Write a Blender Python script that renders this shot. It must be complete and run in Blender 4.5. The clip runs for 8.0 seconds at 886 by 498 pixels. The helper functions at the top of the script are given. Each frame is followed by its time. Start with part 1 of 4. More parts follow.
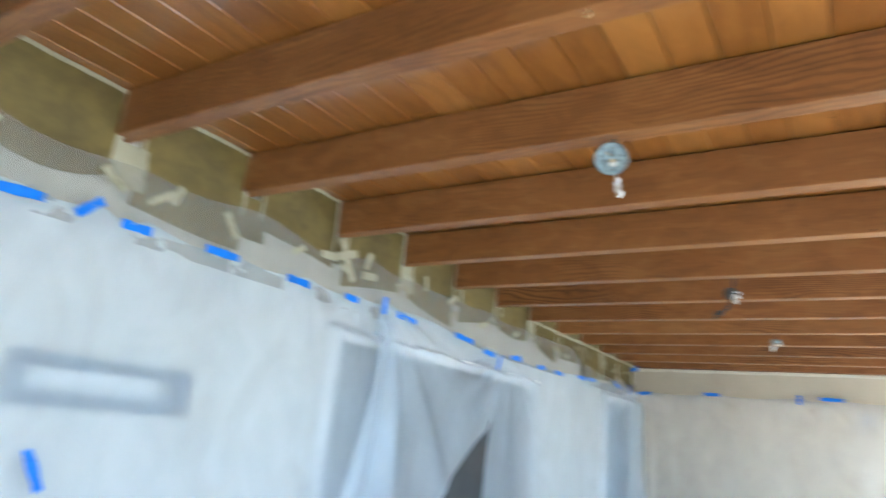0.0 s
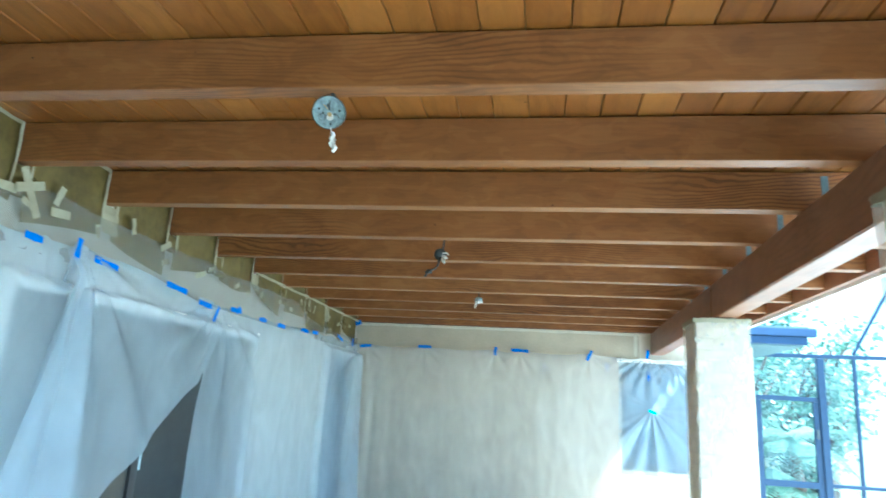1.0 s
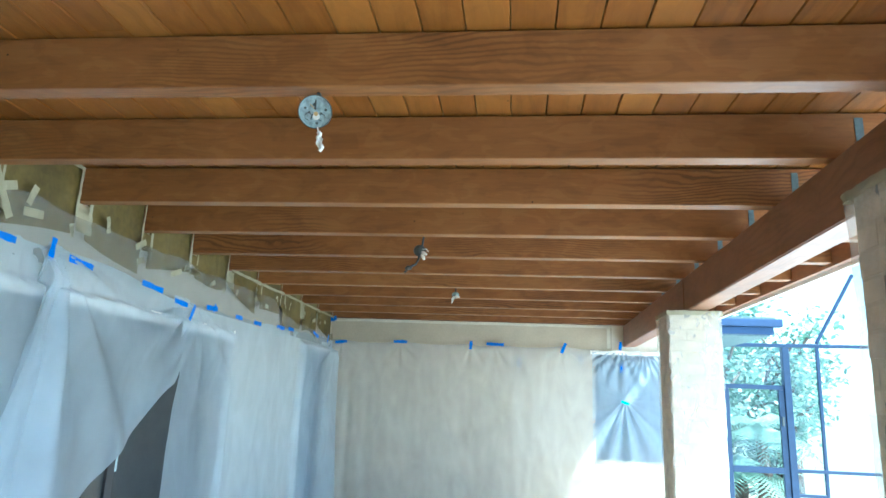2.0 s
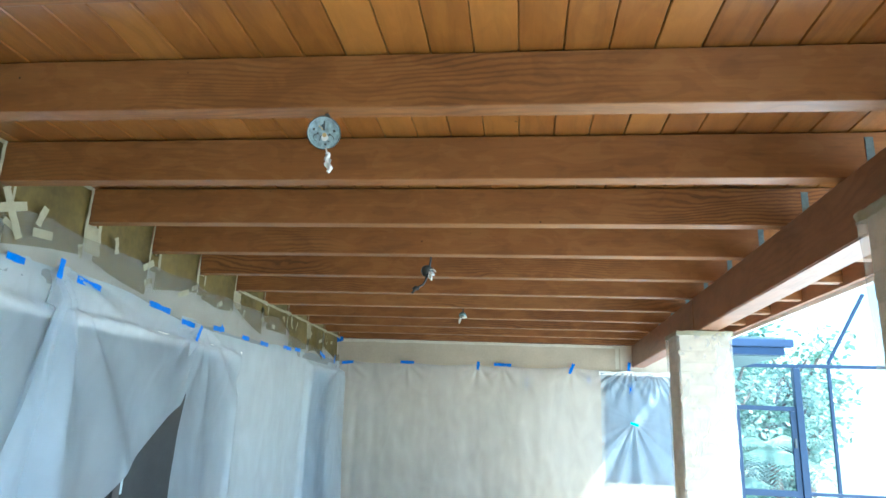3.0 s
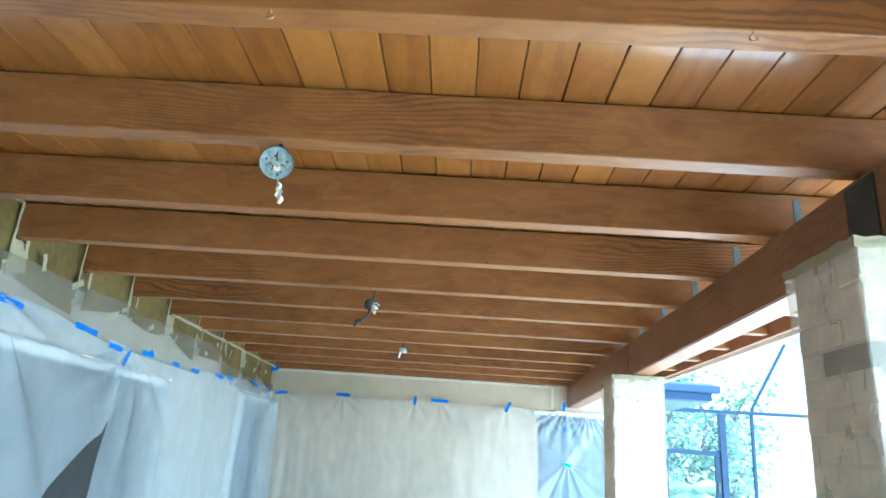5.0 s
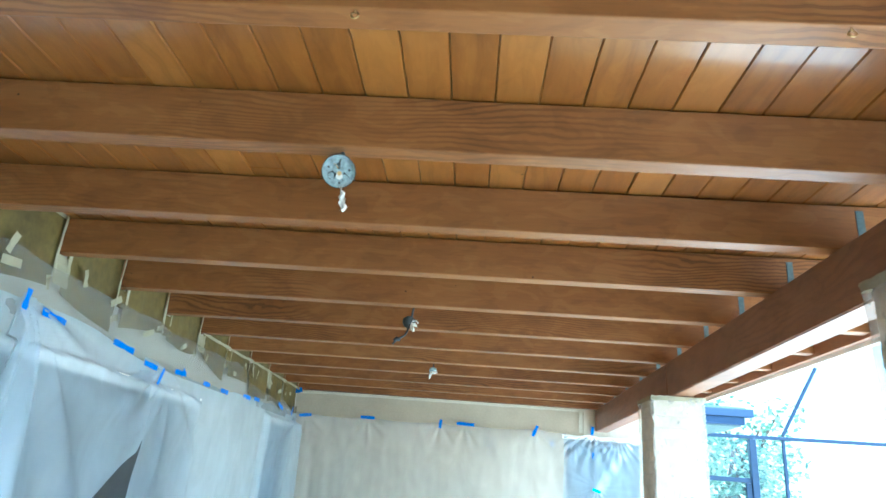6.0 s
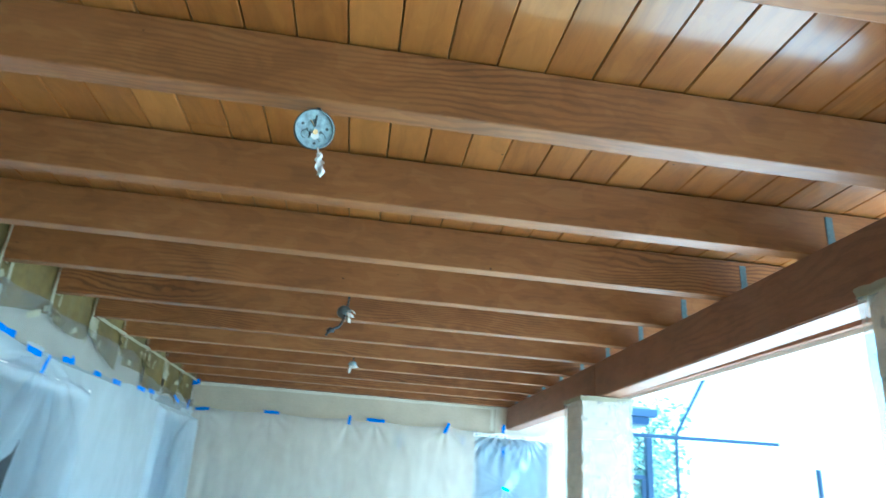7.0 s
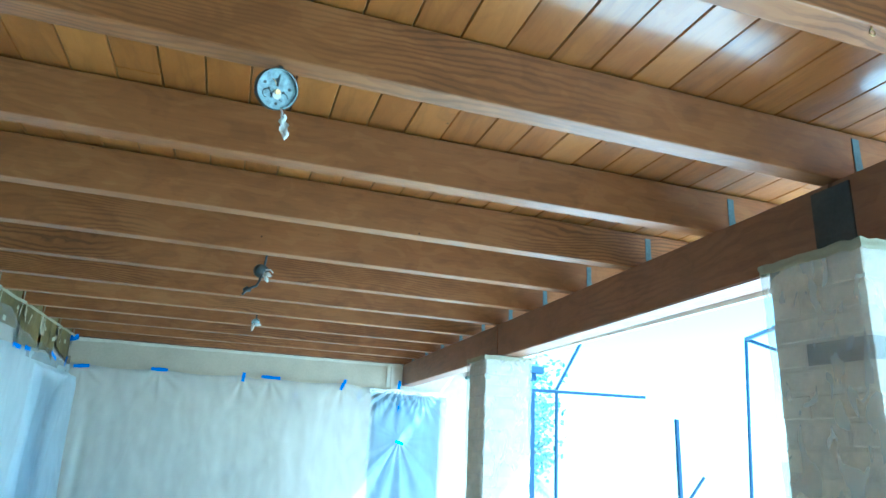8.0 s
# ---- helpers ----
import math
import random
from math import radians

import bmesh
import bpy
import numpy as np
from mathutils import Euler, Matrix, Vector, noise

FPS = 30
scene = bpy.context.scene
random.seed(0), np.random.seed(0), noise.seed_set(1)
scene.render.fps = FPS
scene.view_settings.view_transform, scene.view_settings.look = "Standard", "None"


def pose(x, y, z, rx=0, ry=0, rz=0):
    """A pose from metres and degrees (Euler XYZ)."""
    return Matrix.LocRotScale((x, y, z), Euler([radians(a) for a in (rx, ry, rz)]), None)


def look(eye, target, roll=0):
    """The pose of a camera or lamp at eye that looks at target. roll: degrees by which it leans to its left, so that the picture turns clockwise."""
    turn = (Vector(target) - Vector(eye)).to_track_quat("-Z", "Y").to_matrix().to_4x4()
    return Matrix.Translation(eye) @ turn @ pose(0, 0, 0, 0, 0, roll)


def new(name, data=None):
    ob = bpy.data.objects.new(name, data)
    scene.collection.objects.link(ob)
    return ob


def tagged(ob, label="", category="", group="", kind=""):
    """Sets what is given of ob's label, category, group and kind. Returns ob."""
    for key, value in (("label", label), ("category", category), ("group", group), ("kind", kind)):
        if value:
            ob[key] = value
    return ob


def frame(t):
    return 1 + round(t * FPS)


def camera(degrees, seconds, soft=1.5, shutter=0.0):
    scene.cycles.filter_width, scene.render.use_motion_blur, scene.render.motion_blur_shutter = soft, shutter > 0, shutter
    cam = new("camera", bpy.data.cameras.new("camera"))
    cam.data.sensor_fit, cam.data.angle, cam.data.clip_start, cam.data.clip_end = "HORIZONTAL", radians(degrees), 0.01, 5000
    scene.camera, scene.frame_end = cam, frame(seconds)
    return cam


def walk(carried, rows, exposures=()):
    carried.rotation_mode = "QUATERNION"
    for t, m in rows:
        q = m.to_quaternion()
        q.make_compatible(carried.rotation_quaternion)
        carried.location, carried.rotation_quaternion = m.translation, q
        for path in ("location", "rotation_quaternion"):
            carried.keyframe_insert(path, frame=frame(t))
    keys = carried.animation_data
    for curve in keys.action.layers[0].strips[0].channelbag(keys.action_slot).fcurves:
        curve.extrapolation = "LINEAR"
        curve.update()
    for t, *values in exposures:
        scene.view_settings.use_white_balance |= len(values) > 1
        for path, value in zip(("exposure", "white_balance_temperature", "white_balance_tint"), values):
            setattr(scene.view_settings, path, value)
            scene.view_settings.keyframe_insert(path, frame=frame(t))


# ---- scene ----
cam = camera(68.9, 8.0, soft=1.5, shutter=0.5)
PATH = [
    (0, (2.277, 0.06, 1.464), (1.229, 1.676, 2.001), 5.4),
    (0.5, (2.35, 0.109, 1.461), (1.77, 1.958, 1.956), 4.9),
    (1, (2.366, 0.098, 1.46), (2.052, 2.018, 1.923), 3.4),
    (1.5, (2.338, 0.064, 1.464), (2.117, 2.003, 1.902), 2.4),
    (3, (2.308, 0.078, 1.473), (2.064, 1.998, 1.98), 2.4),
    (3.5, (2.309, 0.067, 1.484), (2.046, 1.976, 2.019), 2.9),
    (4, (2.296, 0.103, 1.499), (2.068, 2.01, 2.055), 3.6),
    (4.5, (2.307, 0.065, 1.507), (2.252, 1.978, 2.087), 3.9),
    (6, (2.127, 0.119, 1.448), (2.016, 1.996, 2.129), 4.4),
    (6.5, (1.995, 0.302, 1.48), (2.098, 2.172, 2.183), 3.0),
    (7, (1.874, 0.386, 1.482), (2.079, 2.253, 2.169), 4.2),
    (7.5, (1.752, 0.403, 1.504), (2.245, 2.24, 2.121), 3.8),
    (8, (1.671, 0.393, 1.496), (2.238, 2.222, 2.076), 2.9),
]
walk(cam, [(t, look(eye, target, roll)) for t, eye, target, roll in PATH],
     exposures=((0.0, 2.32, 5350, 3), (0.5, 2.38, 4950, -5), (1.0, 2.2, 4750, -13), (1.5, 2.13, 4850, -11), (3.0, 2.12, 5100, -6), (3.5, 2.19, 5150, -7), (4.5, 2.42, 4820, -9), (6.0, 2.36, 4850, -10), (6.5, 2.3, 4580, -13), (7.0, 2.29, 4370, -15), (7.5, 2.29, 4120, -19), (8.0, 2.33, 4000, -21)))

# ---- world and light ----
world = bpy.data.worlds.new("world")
scene.world = world
world.use_nodes = True
wn = world.node_tree.nodes
sky = wn.new("ShaderNodeTexSky")
sky.sky_type = 'NISHITA'
sky.sun_disc = False
SUN_EL, SUN_DIR = 53.0, Vector((0.95, -0.31, 0.0)).normalized()
sky.sun_elevation = radians(SUN_EL)
sky.sun_rotation = math.atan2(SUN_DIR.x, SUN_DIR.y)
sky.dust_density = 1.0
world.node_tree.links.new(sky.outputs[0], wn["Background"].inputs[0])
wn["Background"].inputs[1].default_value = 0.15
sun = new("sun", bpy.data.lights.new("sun", 'SUN'))
sun.data.energy = 5.0
sun.data.angle = radians(0.6)
sun.data.color = (1.0, 0.97, 0.92)
sun.matrix_world = look((0, 0, 0), -(SUN_DIR * math.cos(radians(SUN_EL)) + Vector((0, 0, math.sin(radians(SUN_EL))))))

# ---- plan, in metres ----
JOIST_Y0, PITCH, JOIST_W, JOIST_Z, DECK_Z = 1.27, 0.61, 0.074, 2.40, 2.59
FAR_Y, BACK_Y = 8.065, -3.4
SKEW = 0.022
BEAM_Z0, BEAM_Z1, BEAM_W = 2.147, 2.397, 0.14
EAVE_X = 4.36


def wall_x(y):
    """Inner face of the house wall."""
    return 0.0 * y


def beam_x(y):
    return 3.49 + SKEW * (y - 2.3)


# ---- materials ----
def material(name, rough=0.6, metal=0.0, spec=0.5):
    m = bpy.data.materials.new(name)
    m.use_nodes = True
    nt = m.node_tree
    p = nt.nodes["Principled BSDF"]
    p.inputs["Roughness"].default_value = rough
    p.inputs["Metallic"].default_value = metal
    p.inputs["Specular IOR Level"].default_value = spec
    return m, nt, p


def node(nt, kind, **props):
    n = nt.nodes.new(kind)
    for key, value in props.items():
        n.inputs[key].default_value = value
    return n


def ramp(nt, fac, stops):
    r = nt.nodes.new("ShaderNodeValToRGB")
    while len(r.color_ramp.elements) < len(stops):
        r.color_ramp.elements.new(0.5)
    for e, (pos, col) in zip(r.color_ramp.elements, stops):
        e.position, e.color = pos, (*col, 1)
    nt.links.new(fac, r.inputs[0])
    return r.outputs[0]


def mixed(nt, fac, a, b, blend='MIX'):
    mx = nt.nodes.new("ShaderNodeMix")
    mx.data_type, mx.blend_type = 'RGBA', blend
    for sock, v in ((mx.inputs[0], fac), (mx.inputs[6], a), (mx.inputs[7], b)):
        if isinstance(v, (int, float)):
            sock.default_value = v
        elif isinstance(v, tuple):
            sock.default_value = (*v, 1)
        else:
            nt.links.new(v, sock)
    return mx.outputs[2]


def bump(nt, p, height, strength=0.2, dist=0.004):
    b = node(nt, "ShaderNodeBump", Strength=strength, Distance=dist)
    nt.links.new(height, b.inputs["Height"])
    nt.links.new(b.outputs[0], p.inputs["Normal"])


def plain(name, col, rough=0.6, metal=0.0, vary=0.15, scale=8.0, relief=0.1):
    m, nt, p = material(name, rough, metal)
    tc = nt.nodes.new("ShaderNodeTexCoord")
    n1 = node(nt, "ShaderNodeTexNoise", Scale=scale, Detail=6.0)
    n2 = node(nt, "ShaderNodeTexNoise", Scale=scale * 9, Detail=3.0)
    nt.links.new(tc.outputs["Object"], n1.inputs["Vector"])
    nt.links.new(tc.outputs["Object"], n2.inputs["Vector"])
    lo = tuple(c * (1 - vary) for c in col)
    hi = tuple(min(1, c * (1 + vary)) for c in col)
    c1 = ramp(nt, n1.outputs[0], ((0.3, lo), (0.7, hi)))
    c2 = mixed(nt, 0.3, c1, ramp(nt, n2.outputs[0], ((0.35, lo), (0.65, hi))))
    nt.links.new(c2, p.inputs["Base Color"])
    bump(nt, p, n2.outputs[0], relief)
    return m


def wood(name, along, dark, mid, light, rough, island=False, ring=26.0, tint=0.35, coat=0.0, coat_rough=0.13, lines=0.72):
    """Stained timber: growth rings cut lengthwise, fine pores, blotchy stain, each piece a little different."""
    m, nt, p = material(name, rough)
    link = nt.links.new
    tc = nt.nodes.new("ShaderNodeTexCoord")
    if island:
        rnd = nt.nodes.new("ShaderNodeNewGeometry").outputs["Random Per Island"]
    else:
        rnd = nt.nodes.new("ShaderNodeObjectInfo").outputs["Random"]
    wn1 = nt.nodes.new("ShaderNodeTexWhiteNoise")
    wn1.noise_dimensions = '1D'
    link(rnd, wn1.inputs["W"])
    off = node(nt, "ShaderNodeVectorMath")
    off.operation = 'MULTIPLY'
    off.inputs[1].default_value = (9.0, 9.0, 0.6) if not island else (0.5, 9.0, 0.6)
    link(wn1.outputs["Color"], off.inputs[0])
    add = node(nt, "ShaderNodeVectorMath")
    link(tc.outputs["Object"], add.inputs[0])
    link(off.outputs[0], add.inputs[1])
    slow, fast = (1.6, 26.0)
    st = {'X': (slow, fast, fast), 'Y': (fast, slow, fast)}[along]
    # slow wander of the growth rings
    mp = node(nt, "ShaderNodeMapping", Scale={'X': (1.0, 4, 4), 'Y': (4, 1.0, 4)}[along])
    link(add.outputs[0], mp.inputs[0])
    nz = node(nt, "ShaderNodeTexNoise", Scale=1.0, Detail=2.0)
    link(mp.outputs[0], nz.inputs["Vector"])
    wob = node(nt, "ShaderNodeVectorMath")
    wob.operation = 'MULTIPLY_ADD'
    wob.inputs[1].default_value = (0.2, 0.2, 0.2)
    link(nz.outputs["Color"], wob.inputs[0])
    cen = node(nt, "ShaderNodeVectorMath")
    cen.operation = 'MULTIPLY_ADD'
    cen.inputs[1].default_value = {'X': (0, 0.10, 0.18), 'Y': (0.18, 0, 0.06)}[along]
    link(wn1.outputs["Color"], cen.inputs[0])
    link(tc.outputs["Object"] if not island else add.outputs[0], cen.inputs[2])
    link(cen.outputs[0], wob.inputs[2])
    wv = nt.nodes.new("ShaderNodeTexWave")
    wv.wave_type, wv.rings_direction = 'RINGS', along
    wv.inputs["Scale"].default_value = ring
    wv.inputs["Distortion"].default_value = 2.2
    wv.inputs["Detail"].default_value = 2.0
    link(wob.outputs[0], wv.inputs["Vector"])
    mp2 = node(nt, "ShaderNodeMapping", Scale=st)
    link(add.outputs[0], mp2.inputs[0])
    pores = node(nt, "ShaderNodeTexNoise", Scale=3.0, Detail=8.0, Roughness=0.65)
    link(mp2.outputs[0], pores.inputs["Vector"])
    blot = node(nt, "ShaderNodeTexNoise", Scale=2.4, Detail=4.0)
    link(add.outputs[0], blot.inputs["Vector"])
    where = node(nt, "ShaderNodeTexNoise", Scale=0.9, Detail=1.0)
    link(add.outputs[0], where.inputs["Vector"])
    wr = node(nt, "ShaderNodeMapRange")
    wr.inputs["From Min"].default_value, wr.inputs["From Max"].default_value = 0.44, 0.60
    wr.inputs["To Min"].default_value, wr.inputs["To Max"].default_value = 0.06, 1.0
    link(where.outputs[0], wr.inputs[0])
    blotfac = wr.outputs[0]
    half = tuple(0.3 * a + 0.7 * b for a, b in zip(mid, dark))
    deep = tuple(a * 0.7 for a in dark)
    streak = ramp(nt, pores.outputs[0], ((0.36, dark), (0.48, mid), (0.56, mid), (0.68, light)))
    c = mixed(nt, 0.45, mid, streak)
    mf = node(nt, "ShaderNodeMapping", Scale={'X': (0.4, 1, 1), 'Y': (1, 0.4, 1)}[along])
    link(add.outputs[0], mf.inputs[0])
    flame = node(nt, "ShaderNodeTexNoise", Scale=13.0, Detail=3.0)
    flame.inputs["Distortion"].default_value = 0.9
    link(mf.outputs[0], flame.inputs["Vector"])
    c = mixed(nt, 0.36, c, ramp(nt, flame.outputs[0], ((0.38, dark), (0.45, mid), (0.54, mid), (0.58, light))))
    c = mixed(nt, 0.2, c, ramp(nt, blot.outputs[0], ((0.34, dark), (0.5, mid), (0.68, light))))
    c = mixed(nt, tint, c, ramp(nt, wn1.outputs["Value"], ((0.0, half), (0.35, mid), (0.7, mid), (1.0, light))))
    late = ramp(nt, wv.outputs["Fac"], ((0.30, (0, 0, 0)), (0.72, (0.35, 0.35, 0.35)), (0.90, (1, 1, 1)), (1.0, (0.7, 0.7, 0.7))))
    strength = node(nt, "ShaderNodeMath")
    strength.operation = 'MULTIPLY'
    link(late, strength.inputs[0])
    link(blotfac, strength.inputs[1])
    amount = node(nt, "ShaderNodeMath")
    amount.operation = 'MULTIPLY'
    link(strength.outputs[0], amount.inputs[0])
    amount.inputs[1].default_value = lines
    c = mixed(nt, amount.outputs[0], c, deep)
    knots = node(nt, "ShaderNodeTexVoronoi", Scale=6.0)
    link(add.outputs[0], knots.inputs["Vector"])
    spot = ramp(nt, knots.outputs["Distance"], ((0.018, (1, 1, 1)), (0.034, (0, 0, 0))))
    c = mixed(nt, spot, c, (0.02, 0.009, 0.004))
    link(c, p.inputs["Base Color"])
    rr = node(nt, "ShaderNodeMapRange")
    rr.inputs["To Min"].default_value, rr.inputs["To Max"].default_value = rough - 0.08, rough + 0.12
    link(pores.outputs[0], rr.inputs[0])
    link(rr.outputs[0], p.inputs["Roughness"])
    p.inputs["Coat Weight"].default_value = coat
    p.inputs["Coat Roughness"].default_value = coat_rough
    bump(nt, p, pores.outputs[0], 0.25, 0.003)
    return m


def film(name, col, clear, glow=0.5, rough=0.3, crease=60.0):
    """Thin masking plastic: part clear, part milky, lit through from behind."""
    m, nt, p = material(name, rough, 0.0, 0.5)
    link = nt.links.new
    tc = nt.nodes.new("ShaderNodeTexCoord")
    n1 = node(nt, "ShaderNodeTexNoise", Scale=3.0, Detail=5.0)
    n2 = node(nt, "ShaderNodeTexNoise", Scale=crease / 16, Detail=2.0, Roughness=0.5)
    n2.inputs["Distortion"].default_value = 1.5
    mp = node(nt, "ShaderNodeMapping", Scale=(1, 1, 0.5))
    link(tc.outputs["Object"], n1.inputs["Vector"])
    link(tc.outputs["Object"], mp.inputs[0])
    link(mp.outputs[0], n2.inputs["Vector"])
    c = ramp(nt, n1.outputs[0], ((0.3, tuple(x * 0.9 for x in col)), (0.7, col)))
    link(c, p.inputs["Base Color"])
    bump(nt, p, n2.outputs[0], 0.25, 0.012)
    tr = nt.nodes.new("ShaderNodeBsdfTranslucent")
    link(c, tr.inputs["Color"])
    mix1 = node(nt, "ShaderNodeMixShader", Fac=glow)
    link(p.outputs[0], mix1.inputs[1])
    link(tr.outputs[0], mix1.inputs[2])
    clr = nt.nodes.new("ShaderNodeBsdfTransparent")
    fac = node(nt, "ShaderNodeMapRange")
    fac.inputs["From Min"].default_value, fac.inputs["From Max"].default_value = 0.3, 0.7
    fac.inputs["To Min"].default_value, fac.inputs["To Max"].default_value = clear - 0.03, clear + 0.03
    link(n2.outputs[0], fac.inputs[0])
    mix2 = nt.nodes.new("ShaderNodeMixShader")
    link(fac.outputs[0], mix2.inputs[0])
    link(mix1.outputs[0], mix2.inputs[1])
    link(clr.outputs[0], mix2.inputs[2])
    link(mix2.outputs[0], nt.nodes["Material Output"].inputs["Surface"])
    return m


M_JOIST = wood("stained fir", 'X', (0.085, 0.029, 0.008), (0.245, 0.097, 0.024), (0.38, 0.180, 0.055), 0.48, ring=18, tint=0.3, coat=0.18, coat_rough=0.22)
M_BEAM = wood("stained fir beam", 'Y', (0.12, 0.050, 0.024), (0.27, 0.122, 0.058), (0.36, 0.175, 0.085), 0.45, ring=12, tint=0.15, coat=0.3, coat_rough=0.3, lines=0.3)
M_DECK = wood("varnished deck boards", 'Y', (0.10, 0.032, 0.007), (0.285, 0.108, 0.019), (0.46, 0.205, 0.042), 0.3, island=True, ring=6, tint=0.5, coat=0.8, lines=0.28)
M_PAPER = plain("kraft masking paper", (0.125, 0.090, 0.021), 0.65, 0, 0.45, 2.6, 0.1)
M_CREAM = plain("cream masking tape", (0.36, 0.33, 0.22), 0.6, 0, 0.12, 12)
M_PALE = plain("pale masking tape", (0.66, 0.62, 0.50), 0.55, 0, 0.1, 14)
M_TAN = plain("tan masking paper", (0.52, 0.45, 0.33), 0.6, 0, 0.1, 5, 0.3)
M_BLUE = plain("blue painter tape", (0.006, 0.165, 0.68), 0.55, 0, 0.2, 30, 0.3)
M_GREEN = plain("teal tape", (0.02, 0.42, 0.46), 0.5, 0, 0.15, 30, 0.3)
M_WALL = plain("painted stucco", (0.52, 0.49, 0.43), 0.8, 0, 0.08, 14, 0.4)
# for the added back wall; mid brown so it bounces less light
M_BACK = plain("brown stucco", (0.34, 0.29, 0.23), 0.8, 0, 0.1, 14, 0.4)
M_WALL2 = plain("beige stucco", (0.72, 0.65, 0.53), 0.8, 0, 0.08, 14, 0.4)
M_FILM = film("milky masking plastic", (0.74, 0.84, 0.95), 0.50, 0.42)
M_FILM5 = film("clear plastic over beige wall", (0.82, 0.79, 0.74), 0.5, 0.3)
M_FILM2 = film("clear masking plastic", (0.74, 0.84, 0.92), 0.52, 0.4)
# grey film, darkened further to stand for dimmer light below the joists
M_FILM4 = film("grey shade-toned masking plastic", (0.44, 0.44, 0.38), 0.64, 0.3)
M_FILM3 = film("column wrap plastic", (0.86, 0.85, 0.80), 0.70, 0.12, 0.2, 160)
M_DOOR = plain("dark door paint", (0.035, 0.036, 0.042), 0.4)
M_GLASS = plain("dark window glass", (0.10, 0.16, 0.23), 0.1)
M_DARKGLASS = plain("dark door glass", (0.05, 0.052, 0.055), 0.2)
M_FRAME = plain("bronze frame", (0.03, 0.05, 0.09), 0.45)
M_WHITE = plain("white trim", (0.78, 0.78, 0.76), 0.5, 0, 0.04)
M_GALV = plain("galvanised steel", (0.52, 0.64, 0.68), 0.5, 0.4, 0.25, 30)
M_TIE = plain("weathered zinc", (0.13, 0.18, 0.19), 0.5, 0.4, 0.3, 40)
M_PAN = plain("dull galvanised pan", (0.27, 0.34, 0.36), 0.45, 0.35, 0.6, 55)
M_STEEL = plain("dark steel", (0.075, 0.085, 0.085), 0.5, 0.4, 0.3)
M_BLACK = plain("black cable", (0.02, 0.02, 0.022), 0.5)
M_WIRE = plain("white wire nuts", (0.75, 0.74, 0.70), 0.5)
M_COPPER = plain("brass screw", (0.55, 0.38, 0.18), 0.35, 0.9)
M_BRICK = plain("painted brick", (0.72, 0.62, 0.48), 0.8, 0, 0.22, 12, 0.5)
M_BRICK2 = plain("dark brick", (0.26, 0.235, 0.21), 0.8, 0, 0.2, 12, 0.5)
M_MORTAR = plain("mortar", (0.67, 0.58, 0.45), 0.9, 0, 0.15, 20, 0.5)
M_FLOOR = plain("pale floor covering", (0.36, 0.29, 0.17), 0.75, 0, 0.15, 3, 0.3)
M_DECKC = plain("pale pool deck", (0.72, 0.71, 0.68), 0.8, 0, 0.12, 4, 0.3)
M_GRASS = plain("dry grass", (0.25, 0.26, 0.17), 0.9, 0, 0.2, 2, 0.6)
M_LEAF = plain("leaves", (0.19, 0.31, 0.23), 0.4, 0, 0.45, 3)
M_BARK = plain("bark", (0.16, 0.12, 0.09), 0.9, 0, 0.3, 10, 0.8)
M_CAGE = plain("bronze aluminium", (0.022, 0.042, 0.085), 0.4, 0.3)
M_SCREEN = film("insect screen", (0.45, 0.55, 0.60), 0.92, 0.35, 0.7, 20)
M_SHINGLE = plain("dark blue roofing", (0.02, 0.05, 0.12), 0.7)


# ---- building helpers ----
def thing(name, label, category, group="", at=(0, 0, 0), kind=""):
    e = new(name)
    e.empty_display_size = 0.1
    e.location = at
    return tagged(e, label, category, group, kind)


def finish(name, bm, mat, smooth=False):
    me = bpy.data.meshes.new(name)
    bmesh.ops.recalc_face_normals(bm, faces=bm.faces)
    bm.to_mesh(me)
    bm.free()
    me.materials.append(mat)
    if smooth:
        for f in me.polygons:
            f.use_smooth = True
    return me


def placed(ob):
    """Where an Empty stands in the world."""
    m = Matrix.Translation(ob.location)
    return m if ob.parent is None else placed(ob.parent) @ ob.matrix_parent_inverse @ m


def part(name, bm, mat, parent, label="", smooth=False):
    """One mesh under a thing or part; bm is in world coordinates."""
    ob = new(name, finish(name, bm, mat, smooth))
    if parent is not None:
        ob.parent = parent
        ob.matrix_parent_inverse = placed(parent).inverted()
    if label:
        ob["label"] = label
    return ob


def structure(name, bm, mat, label, category, smooth=False):
    return tagged(new(name, finish(name, bm, mat, smooth)), label, category, kind="structure")


def box(bm, lo, hi, bevel=0.0):
    vs = [bm.verts.new((x, y, z)) for x in (lo[0], hi[0]) for y in (lo[1], hi[1]) for z in (lo[2], hi[2])]
    fs = [bm.faces.new([vs[i] for i in q]) for q in ((0, 1, 3, 2), (4, 6, 7, 5), (0, 4, 5, 1), (2, 3, 7, 6), (0, 2, 6, 4), (1, 5, 7, 3))]
    if bevel:
        es = list({e for f in fs for e in f.edges})
        bmesh.ops.bevel(bm, geom=es, offset=bevel, segments=2, affect='EDGES', profile=0.6)
    return bm


def boxed(lo, hi, bevel=0.0):
    return box(bmesh.new(), lo, hi, bevel)


def hexa(bm, pts):
    """A six-sided solid from its bottom four and top four corners."""
    v = [bm.verts.new(p) for p in pts]
    for q in ((3, 2, 1, 0), (4, 5, 6, 7), (0, 1, 5, 4), (1, 2, 6, 5), (2, 3, 7, 6), (3, 0, 4, 7)):
        bm.faces.new([v[i] for i in q])
    return bm


